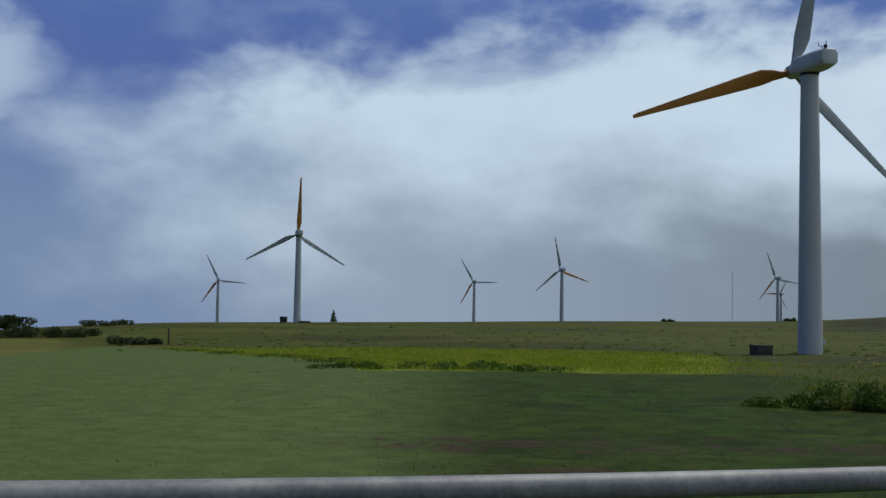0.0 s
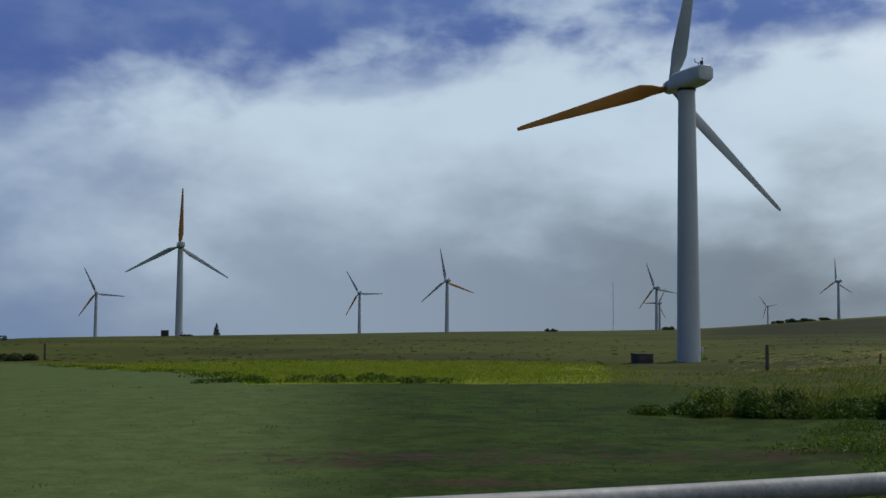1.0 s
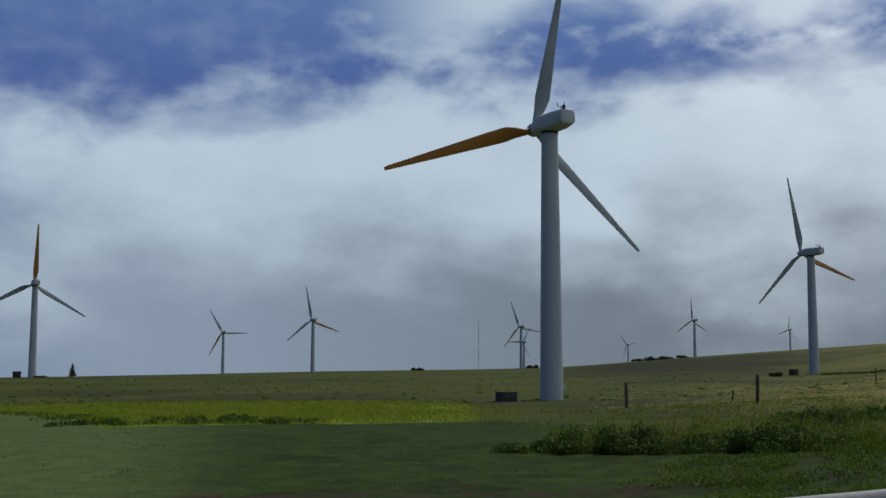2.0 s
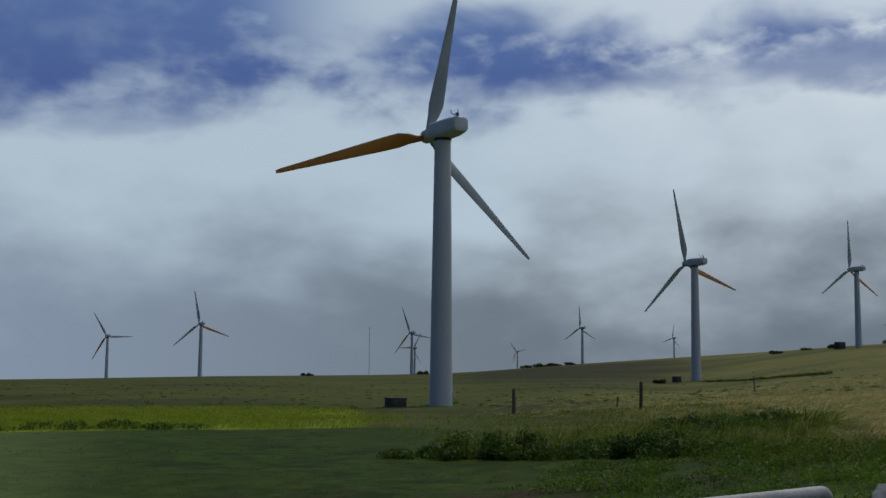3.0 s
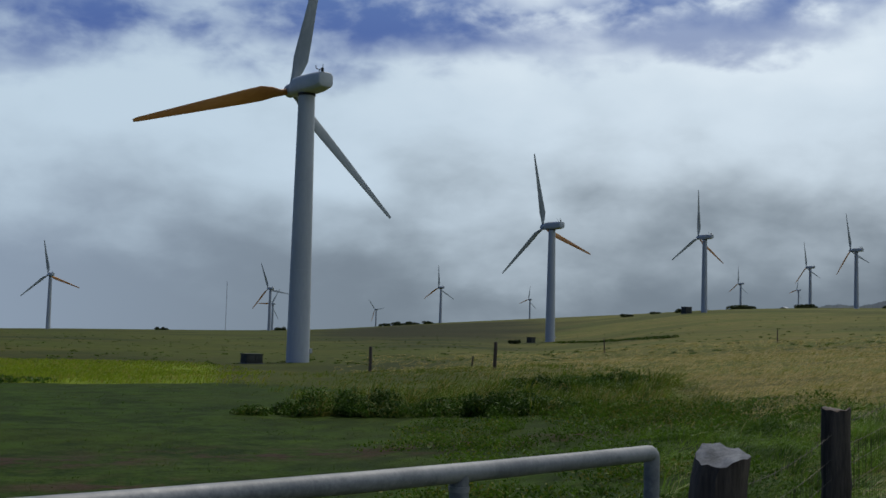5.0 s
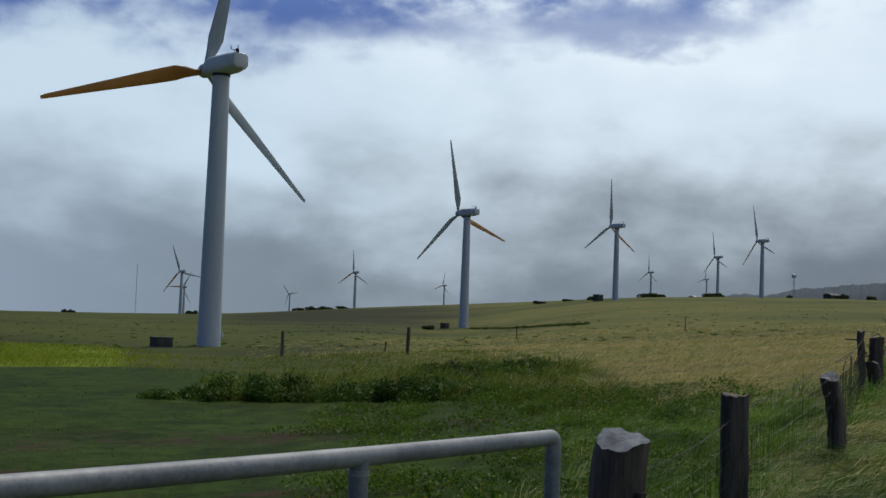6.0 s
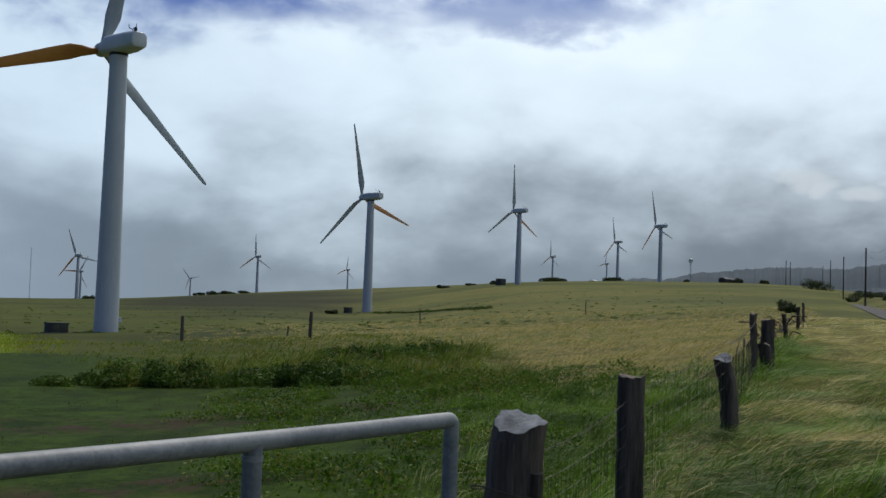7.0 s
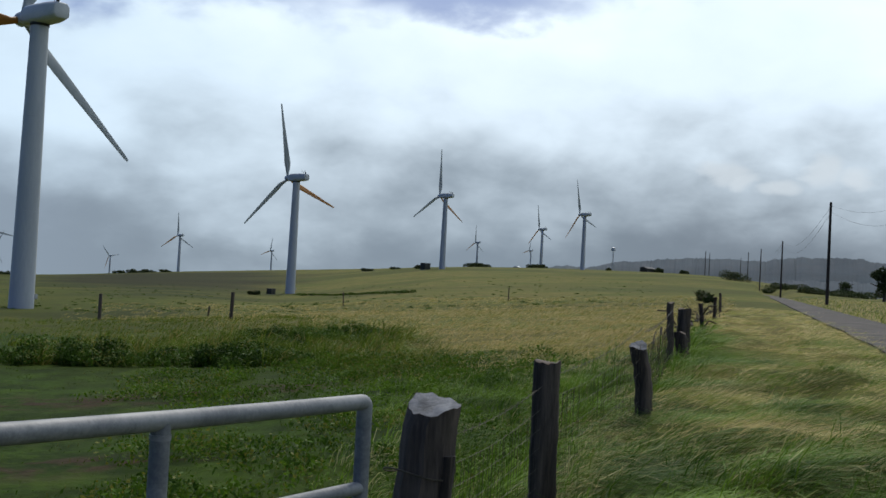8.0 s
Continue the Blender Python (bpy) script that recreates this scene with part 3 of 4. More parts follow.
def build_transformer(b, r, w, d, h, turn):
    root = new("transformer_box")
    root.matrix_basis = Matrix.Translation(footing(b, r)) @ pose(0, 0, 0, 0, 0, turn)
    bm = bmesh.new()
    block(bm, -w / 2 - 0.1, w / 2 + 0.1, -d / 2 - 0.1, d / 2 + 0.1, -0.4, 0.06, 0.02)
    part("plinth", bm, CUT, root, "low concrete plinth")
    bm = bmesh.new()
    block(bm, -w / 2, w / 2, -d / 2, d / 2, 0.05, h - 0.08, 0.03)
    body = part("cabinet_body", bm, BOXPAINT, root)
    bm = bmesh.new()
    block(bm, -w / 2 - 0.05, w / 2 + 0.05, -d / 2 - 0.05, d / 2 + 0.05, h - 0.09, h, 0.03)
    part("lid", bm, BOXPAINT, root)
    for s in (-1, 1):
        bm = bmesh.new()
        block(bm, s * w * 0.245 - w * 0.22, s * w * 0.245 + w * 0.22, -d / 2 - 0.025, -d / 2 + 0.01, 0.14, h - 0.16, 0.01)
        part("door", bm, BOXPAINT, body)
    tagged(root, "low dark green metal transformer box beside a turbine", "transformer", "transformer boxes", "")


for args in ((15.8, 85.5, 1.35, 1.0, 0.76, 12), (29.85, 214, 1.3, 1.1, 1.1, 20), (-8.0, 283, 1.7, 1.4, 1.5, 0), (37.55, 341, 2.6, 1.8, 2.0, 10)):
    build_transformer(*args)


def build_mast(name, b, r, tall, wide, head, label):
    root = new(name)
    root.matrix_basis = Matrix.Translation(footing(b, r))
    for i in range(3):
        a = 2 * math.pi * i / 3
        bm = bmesh.new()
        x, y = wide / 2 * math.cos(a), wide / 2 * math.sin(a)
        pipe(bm, [(x, y, -0.5), (x * 0.8, y * 0.8, tall)], wide * 0.09, 6)
        part("leg", bm, TOWER, root)
    bm = bmesh.new()
    for k in range(int(tall / (wide * 1.2))):
        z0, z1 = k * wide * 1.2, (k + 1) * wide * 1.2
        for i in range(3):
            a, c = 2 * math.pi * i / 3, 2 * math.pi * (i + 1) / 3
            pipe(bm, [(wide / 2 * math.cos(a), wide / 2 * math.sin(a), z0), (wide / 2 * 0.9 * math.cos(c), wide / 2 * 0.9 * math.sin(c), z1)], wide * 0.05, 4)
    part("lattice", bm, TOWER, root)
    if head:
        bm = bmesh.new()
        ring_tube(bm, [((0, 0, tall - 2.6), (1.2, 0, 0), (0, 1.2, 0)), ((0, 0, tall - 2.3), (1.7, 0, 0), (0, 1.7, 0)), ((0, 0, tall), (1.7, 0, 0), (0, 1.7, 0)), ((0, 0, tall + 0.4), (0.9, 0, 0), (0, 0.9, 0))], 16)
        part("antenna_head", bm, NACELLE, root, "cluster of pale antennas")
    tagged(root, label, "mast")


build_mast("radio_mast", 47.0, 900, 19.5, 1.3, True, "slim lattice radio mast with antenna head on the skyline")
build_mast("met_mast", 14.45, 700, 29.5, 0.45, False, "very thin grey weather mast on the skyline")

# ------------------------------------------------------------------ gate and fence
GATE_END = Vector((*spot(36.25, 4.6), EYE - 0.468))
GATE_DIR = Vector((math.sin(radians(67.2)), math.cos(radians(67.2)), -0.0052)).normalized()


def build_gate():
    """A tubular field gate; it hangs beyond the view and ends beside the round post."""
    root = new("field_gate")
    root.matrix_basis = Matrix.Translation((GATE_END.x, GATE_END.y, 0))
    long = 5.6
    tip = Vector((0, 0, GATE_END.z))
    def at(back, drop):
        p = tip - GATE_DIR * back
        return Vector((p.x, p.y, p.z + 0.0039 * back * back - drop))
    bm = bmesh.new()
    bend = [at(0.025 - 0.025 * math.sin(a), 0.025 - 0.025 * math.cos(a)) for a in np.linspace(0, math.pi / 2, 7)]
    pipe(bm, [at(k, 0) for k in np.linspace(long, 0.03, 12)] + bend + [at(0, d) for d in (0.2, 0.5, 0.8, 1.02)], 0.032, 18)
    part("outer_tube", bm, STEEL, root, "weathered galvanised steel top rail")
    for drop in (0.345, 0.66, 1.0):
        bm = bmesh.new()
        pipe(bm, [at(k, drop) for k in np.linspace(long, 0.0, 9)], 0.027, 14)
        part("rail", bm, STEEL, root)
    for back in (1.18, 3.4, 5.5):
        bm = bmesh.new()
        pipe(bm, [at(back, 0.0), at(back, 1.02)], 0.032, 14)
        upright = part("upright", bm, STEEL, root)
        bm = bmesh.new()
        c = at(back, 0.03)
        ring_tube(bm, [(c - Vector((0, 0, 0.012)), (0.035, 0, 0), (0, 0.035, 0)), (c - Vector((0, 0, 0.03)), (0.034, 0, 0), (0, 0.034, 0))], 14)
        part("weld", bm, STEEL, upright)
    bm = bmesh.new()
    base = at(long, 0)
    ring_tube(bm, [((base.x - 0.12, base.y - 0.05, z), (0.09, 0, 0), (0, 0.09, 0)) for z in (-0.3, 0.6, 1.35)], 16)
    part("hinge_post", bm, STEEL, root)
    tagged(root, "weathered galvanised tubular steel farm gate, closed", "gate")


build_gate()


def build_post(b, r, top, radius, lean=(0.0, 0.0), bow=0.0, seed=1, cut=True, label="dark weathered round wooden fence post", flare=1.0):
    """A split or round timber post with ridged bark and a sawn top."""
    rnd = random.Random(seed)
    foot = footing(b, r)
    root = new("fence_post")
    root.matrix_basis = Matrix.Translation(foot)
    tall = top - foot.z
    side = Vector((math.cos(radians(b)), -math.sin(radians(b)), 0))
    depth = Vector((math.sin(radians(b)), math.cos(radians(b)), 0))
    ridges = [(rnd.uniform(0, 6.28), rnd.uniform(0.02, 0.08) / (1 + radius * 6), rnd.choice((2, 3, 5, 9))) for _ in range(5)]
    bm = bmesh.new()
    loops, sides = [], 26
    steps = 14
    for k in range(steps + 1):
        f = k / steps
        z = -0.35 + (tall + 0.35) * f
        c = side * (lean[0] * f + bow * math.sin(f * math.pi * 0.9) + 0.008 * rnd.uniform(-1, 1)) + depth * lean[1] * f
        loop = []
        for i in range(sides):
            a = 2 * math.pi * i / sides
            w = 1 + sum(h * math.sin(m * a + p + 0.8 * f) for p, h, m in ridges) * 0.6 + rnd.uniform(-0.025, 0.025)
            rr = radius * w * (flare + (1 - flare) * f)
            dip = 0.0 if k < steps else 0.012 * math.sin(2 * a + seed) + (0.035 if cut else 0.0) * math.sin(a) + rnd.uniform(-0.008, 0.008)
            loop.append(bm.verts.new(c + side * rr * math.cos(a) + depth * rr * math.sin(a) + Vector((0, 0, z + dip))))
        loops.append(loop)
    for p, q in zip(loops, loops[1:]):
        for i in range(sides):
            bm.faces.new((p[i], p[(i + 1) % sides], q[(i + 1) % sides], q[i]))
    rim = [v.co.copy() for v in loops[-1]]
    if not cut:
        bm.faces.new(loops[-1])
    bm.faces.new(list(reversed(loops[0])))
    bmesh.ops.recalc_face_normals(bm, faces=bm.faces[:])
    shaft = part("shaft", bm, WOOD, root, "", smooth=True)
    if cut:
        bm = bmesh.new()
        mid = sum(rim, Vector()) / len(rim)
        outer = [bm.verts.new(p) for p in rim]
        inner = [bm.verts.new(p * 0.5 + mid * 0.5 + Vector((0, 0, 0.006 - rnd.uniform(0, 0.008)))) for p in rim]
        heart = bm.verts.new(mid + Vector((0, 0, -0.004)))
        n = len(rim)
        for i in range(n):
            j = (i + 1) % n
            bm.faces.new((outer[i], outer[j], inner[j], inner[i]))
            bm.faces.new((inner[i], inner[j], heart))
        part("sawn_top", bm, CUT, shaft, "pale grey cracked sawn top")
    tagged(root, label, "fence post", "posts of the roadside fence", "")
    return root, foot, tall, side, depth


gate_post, foot, tall, side, depth = build_post(38.62, 4.9, 1.205, 0.112, (0.085, 0.02), 0.0, 3, True, "thick dark round wooden gate post with cracked grey top", 1.36)
# a split-off slab and wire wraps on the thick post
bm = bmesh.new()
ring_tube(bm, [(side * (0.105 + 0.055 * f) - depth * 0.05 + Vector((0, 0, -0.2 + f * (tall + 0.02))), side * (0.036 - 0.012 * abs(f - 0.6)), depth * 0.045) for f in (0, 0.3, 0.5, 0.6, 0.75, 0.97)], 12, True, 0.16, 5)
part("split_slab", bm, WOOD, gate_post, "splintered slab of the same timber")
for z in (0.36, 0.66):
    bm = bmesh.new()
    pipe(bm, [side * (0.05 * z / tall) + side * 0.150 * math.cos(a) + depth * 0.135 * math.sin(a) + Vector((0, 0, z + 0.02 * math.sin(a * 2))) for a in np.linspace(0, 2 * math.pi, 25)], 0.004, 5)
    part("wire_wrap", bm, WIRE, gate_post, "twisted rusty wire")
build_post(44.75, 7.1, 1.29, 0.082, (0.0, 0.02), 0.01, 8, False, "dark split wooden fence post with uneven top", 1.08)
build_post(49.25, 10.4, 1.30, 0.080, (-0.06, 0.0), 0.06, 12, True, "crooked dark wooden fence post leaning at its top", 0.95)
build_post(50.45, 16.4, 1.70, 0.048, (-0.05, 0), 0.0, 14, False, "thin grey upright wooden fence post", 1.0)
build_post(50.95, 17.0, 1.62, 0.095, (0.0, 0), 0.01, 16, False, "stout black wooden fence post in the grass", 1.0)
build_post(51.1, 16.6, 1.28, 0.085, (-0.10, 0), 0.03, 18, False, "short leaning black wooden post stump", 1.0)
build_post(51.8, 27.0, 1.72, 0.05, (-0.1, 0), 0.02, 20, False, "leaning dark wooden fence post by dead brush", 1.0)
build_post(52.2, 36.0, 1.95, 0.05, (0.04, 0), 0.0, 22, False, "far dark wooden fence post by the lane", 1.0)
build_post(52.5, 48.0, 2.2, 0.055, (-0.05, 0), 0.0, 24, False, "far dark wooden fence post by the lane", 1.0)


def build_mesh_wire(p, q, low, high, gap, name_label):
    """Woven wire between two posts, sagging a little, with a barbed strand on top."""
    root = new("wire_fence")
    root.matrix_basis = Matrix.Translation(p)
    run = q - p
    flat_len = math.hypot(run.x, run.y)
    rnd = random.Random(int(flat_len * 100))
    bm = bmesh.new()
    for k in range(1, int(flat_len / gap)):
        f = k * gap / flat_len
        base = run * f + Vector((0, 0, low))
        pipe(bm, [base, base + Vector((rnd.uniform(-0.012, 0.012), rnd.uniform(-0.012, 0.012), high - low - 0.05 * math.sin(math.pi * f)))], 0.0013, 3)
    for h in np.linspace(low, high, 6):
        pipe(bm, [run * f + Vector((0, 0, h - 0.05 * math.sin(math.pi * f) * (h - low) / (high - low))) for f in np.linspace(0, 1, 9)], 0.0013, 3)
    part("woven_wire", bm, WIRE, root)
    bm = bmesh.new()
    line = [run * f + Vector((0, 0, high + 0.14 - 0.05 * math.sin(math.pi * f))) for f in np.linspace(0, 1, 15)]
    pipe(bm, line, 0.0017, 4)
    for f in np.arange(0.04, 1, 0.12 / flat_len):
        c = run * f + Vector((0, 0, high + 0.14 - 0.05 * math.sin(math.pi * f)))
        pipe(bm, [c + Vector((0.014, 0.01, 0.016)), c - Vector((0.014, 0.01, 0.016))], 0.002, 3)
    part("barbed_strand", bm, WIRE, root, "rusty barbed wire strand")
    tagged(root, name_label, "wire fence", "wire between the posts", "")


corners = [footing(38.8, 4.9), footing(44.75, 7.1), footing(49.25, 10.4), footing(50.45, 16.4)]
for p, q, h in zip(corners, corners[1:], (0.62, 0.66, 0.62)):
    build_mesh_wire(p, q, 0.02, h, 0.055, "sagging woven wire fence with a barbed strand")


def build_field_post(b, r, tall, radius, tilt):
    root = new("field_post")
    root.matrix_basis = Matrix.Translation(footing(b, r)) @ pose(0, 0, 0, 0, tilt, 0)
    bm = bmesh.new()
    ring_tube(bm, [((0, 0, z), (radius * k, 0, 0), (0, radius * k, 0)) for z, k in ((-0.4, 1.05), (0.3, 1.0), (tall * 0.7, 0.97), (tall - 0.02, 0.95), (tall, 0.75))], 9, True, 0.06, int(b * 10))
    part("shaft", bm, WOOD, root)
    bm = bmesh.new()
    ring_tube(bm, [((0, 0, z), (radius * 1.04, 0, 0), (0, radius * 1.04, 0)) for z in (tall * 0.74, tall * 0.76)], 8)
    part("wire_staple", bm, WIRE, root)
    tagged(root, "dark wooden stake in the long dry grass", "fence post", "stakes across the pasture", "")


for args in ((21.75, 50, 1.12, 0.075, 0), (28.05, 47, 1.15, 0.075, 2), (33.55, 90, 1.15, 0.05, -3), (41.9, 95, 1.1, 0.05, 1), (26.9, 62, 0.55, 0.05, 6), (-13.6, 98, 1.3, 0.09, 0)):
    build_field_post(*args)

# ------------------------------------------------------------------ utility poles
POLES = [(57.38, 100, 8.7), (55.2, 180, 8.8), (54.2, 256, 8.8), (53.6, 364, 8.8), (53.25, 470, 8.8), (51.75, 400, 8.0), (51.55, 380, 8.0), (64.5, 60, 8.7)]


def build_pole(b, r, tall):
    root = new("utility_pole")
    root.matrix_basis = Matrix.Translation(footing(b, r))
    bm = bmesh.new()
    ring_tube(bm, [((0.0, 0, z), (d, 0, 0), (0, d, 0)) for z, d in ((-0.8, 0.15), (0, 0.148), (tall * 0.5, 0.125), (tall - 0.06, 0.10), (tall, 0.07))], 12, True, 0.03, int(r))
    part("pole_shaft", bm, POLEWOOD, root)
    bm = bmesh.new()
    ring_tube(bm, [((0.12, 0, tall - z), (0.05, 0, 0), (0, 0.05, 0)) for z in (0.42, 0.36, 0.3, 0.26)], 8)
    part("insulator", bm, DARK, root)
    tagged(root, "dark bare wooden utility pole beside the lane" if r < 150 else "distant dark wooden utility pole", "utility pole", "poles along the lane", "")
    return root.matrix_basis.translation + Vector((0.1, 0, tall - 0.35))


heads = [build_pole(*p) for p in POLES]
for i, j in ((7, 0), (0, 1), (1, 2)):
    p, q = heads[i], heads[j]
    root = new("overhead_wire")
    root.matrix_basis = Matrix.Translation(p)
    for drop in (0.0, 0.5):
        bm = bmesh.new()
        pipe(bm, [(q - p) * f + Vector((0, 0, -drop - (1.6 + drop) * math.sin(math.pi * f))) for f in np.linspace(0, 1, 17)], 0.005 + 0.00002 * (p.length + q.length), 4)
        part("strand", bm, DARK, root)
    tagged(root, "thin sagging overhead wires between wooden poles", "cable", "wires along the lane", "")

# ------------------------------------------------------------------ sheds far off


def build_shed(b, r, w, d, h, turn, roof_mat, label):
    root = new("farm_shed")
    root.matrix_basis = Matrix.Translation(footing(b, r)) @ pose(0, 0, 0, 0, 0, turn)
    bm = bmesh.new()
    block(bm, -w / 2, w / 2, -d / 2, d / 2, -0.5, h)
    part("wall", bm, BOXPAINT, root, smooth=False)
    bm = bmesh.new()
    v = [bm.verts.new(c) for c in ((-w / 2 - .4, -d / 2 - .4, h), (w / 2 + .4, -d / 2 - .4, h), (w / 2 + .4, 0, h + d * 0.22), (-w / 2 - .4, 0, h + d * 0.22), (w / 2 + .4, d / 2 + .4, h), (-w / 2 - .4, d / 2 + .4, h))]
    for f in ((0, 1, 2, 3), (3, 2, 4, 5), (0, 3, 5), (1, 4, 2), (0, 5, 4, 1)):
        bm.faces.new([v[i] for i in f])
    part("roof", bm, roof_mat, root, smooth=False)
    bm = bmesh.new()
    block(bm, -w * 0.12, w * 0.12, -d / 2 - 0.06, -d / 2 + 0.05, 0, h * 0.8)
    part("door", bm, DARK, root, smooth=False)
    tagged(root, label, "shed")


build_shed(48.75, 560, 8, 4, 1.7, 10, DARK, "low dark farm shed on the skyline")
build_shed(42.2, 980, 7, 5, 2.2, 30, ROOFING, "small pale-roofed shed far off")
build_shed(60.6, 190, 6, 4, 2.0, 40, ROOFING, "white-roofed low shed among bushes by the lane")

# ------------------------------------------------------------------ trees and shrubs


def leaf_cloud(centres, n, size, seed):
    """Small two-faced leaves round ellipsoids (centre, half sizes), as vertices and faces."""
    rng = np.random.default_rng(seed)
    vol = np.array([c[1][0] * c[1][2] for c in centres])
    pick = rng.choice(len(centres), n, p=vol / vol.sum())
    mid = np.array([c[0] for c in centres])[pick]
    half = np.array([c[1] for c in centres])[pick]
    d = rng.normal(size=(n, 3))
    d /= np.linalg.norm(d, axis=1)[:, None]
    rad = rng.uniform(0.45, 1.08, n) ** 0.6
    p = mid + d * half * rad[:, None]
    u = rng.normal(size=(n, 3))
    u /= np.linalg.norm(u, axis=1)[:, None]
    w = np.cross(u, d + rng.normal(size=(n, 3)) * 0.6)
    w /= np.linalg.norm(w, axis=1)[:, None] + 1e-9
    s = size * rng.uniform(0.5, 1.4, n)[:, None]
    v = np.stack([p - u * s * 0.5, p + w * s * 0.28, p + u * s * 0.6, p - w * s * 0.28], 1).reshape(-1, 3)
    f = np.arange(4 * n).reshape(-1, 4)
    return v, f


def build_tree(b, r, tall, wide, seed, label, name="tree", cone=False, leaves=1400, leaf=0.35):
    rnd = random.Random(seed)
    root = new(name)
    root.matrix_basis = Matrix.Translation(footing(b, r))
    bm = bmesh.new()
    ring_tube(bm, [((0.02 * k * wide, 0, z * tall), (wide * w, 0, 0), (0, wide * w, 0)) for k, (z, w) in enumerate(((-0.08, 0.05), (0.1, 0.04), (0.4, 0.03), (0.85, 0.012)))], 9, True, 0.08, seed)
    for k in range(6):
        a, z = rnd.uniform(0, 6.28), rnd.uniform(0.25, 0.6)
        e = Vector((math.cos(a) * wide * 0.4, math.sin(a) * wide * 0.4, (z + 0.2) * tall))
        pipe(bm, [(0, 0, z * tall), e * 0.5 + Vector((0, 0, z * tall * 0.5 + 0.02 * tall)), e], wide * 0.012, 5)
    part("trunk", bm, BARK, root)
    centres = []
    if cone:
        for k in range(9):
            f = 0.1 + 0.85 * k / 8
            centres.append(((rnd.uniform(-0.04, 0.04) * wide, 0, f * tall), (wide * 0.5 * (1.05 - f), wide * 0.5 * (1.05 - f), tall * 0.07)))
    else:
        for k in range(11):
            a = rnd.uniform(0, 6.28)
            q = rnd.uniform(0, 0.36) * wide
            centres.append(((q * math.cos(a), q * math.sin(a), rnd.uniform(0.22, 0.8) * tall), (wide * rnd.uniform(0.14, 0.26), wide * rnd.uniform(0.14, 0.26), tall * rnd.uniform(0.10, 0.18))))
    v, f = leaf_cloud(centres, leaves, leaf, seed)
    crown = data_object("crown", v.tolist(), f.tolist(), TREELEAF)
    crown.parent = root
    tagged(root, label, "tree")


build_tree(-5.5, 320, 3.6, 2.2, 31, "small lone conifer standing on the ridge", "conifer", True, 900, 0.3)
build_tree(-21.0, 135, 2.6, 5.2, 32, "dark rounded tree at the field's edge", "tree", False, 1800, 0.3)
build_tree(-22.6, 130, 3.6, 5.5, 33, "dark rounded tree at the field's edge", "tree", False, 1800, 0.3)
build_tree(59.9, 165, 5.2, 4.5, 34, "dark windswept tree beyond the lane", "tree", False, 1800, 0.4)
build_tree(61.5, 170, 6.5, 6.0, 35, "dark windswept tree beyond the lane", "tree", False, 1800, 0.4)
build_tree(58.2, 260, 3.6, 4.2, 36, "low dark tree in the far field", "tree", False, 900, 0.4)


def build_shrub(b, r, wide, tall, seed, label, leaves=500, leaf=0.2):
    root = new("shrub")
    root.matrix_basis = Matrix.Translation(footing(b, r))
    rnd = random.Random(seed)
    bm = bmesh.new()
    for k in range(5):
        a = rnd.uniform(0, 6.28)
        pipe(bm, [(0, 0, -0.15), (0.2 * wide * math.cos(a), 0.2 * wide * math.sin(a), tall * 0.35), (0.34 * wide * math.cos(a), 0.34 * wide * math.sin(a), tall * 0.75)], 0.01 + wide * 0.002, 5)
    part("stems", bm, BARK, root)
    centres = []
    for k in range(7):
        q = rnd.uniform(-0.4, 0.4) * wide
        centres.append(((q, rnd.uniform(-0.2, 0.2) * wide, tall * rnd.uniform(0.12, 0.5)), (wide * rnd.uniform(0.12, 0.24), wide * 0.2, tall * rnd.uniform(0.3, 0.45))))
    v, f = leaf_cloud(centres, leaves, leaf, seed)
    ob = data_object("foliage", v.tolist(), f.tolist(), TREELEAF)
    ob.parent = root
    tagged(root, label, "shrub", "dark shrubs of the pasture", "")


for k, (b, r, wide, tall) in enumerate(((-20.3, 122, 5, 1.9), (-22.2, 122, 6, 2.4), (-19.6, 120, 5, 1.5), (-18.6, 118, 5, 1.3), (-17.7, 122, 3.5, 1.1), (-15.6, 95, 3.4, 0.9), (-14.7, 96, 2.6, 0.7), (-17.0, 180, 5, 1.2), (-15.9, 190, 4, 1.1),
                                        (17.15, 600, 7, 2.2), (11.3, 560, 6, 1.8), (23.2, 640, 9, 2.4), (23.8, 642, 8, 2.2), (24.5, 640, 8, 2.0), (22.4, 640, 7, 2.0), (29.1, 205, 2.4, 1.0), (40.0, 560, 12, 2.6), (40.5, 560, 8, 2.0),
                                        (43.0, 600, 9, 2.6), (43.5, 600, 9, 2.2), (37.2, 380, 4, 1.6), (34.6, 420, 6, 1.4), (36.0, 430, 5, 1.2), (49.3, 560, 5, 3.0), (50.6, 520, 5, 2.2), (56.6, 230, 9, 1.5), (55.6, 280, 12, 1.7), (54.6, 330, 10, 1.9),
                                        (57.4, 240, 10, 1.4), (58.9, 230, 12, 1.5), (53.0, 300, 9, 3.0), (46.8, 480, 4, 1.4), (-7.0, 284, 3, 0.5), (51.5, 90, 2.0, 1.1), (51.9, 84, 1.4, 0.8))):
    build_shrub(b, r, wide, tall, 60 + k, "low dark green shrub in the grass" if r < 300 else "low dark shrub on the skyline", int(300 + 170 * wide), 0.16 + r * 0.0006)

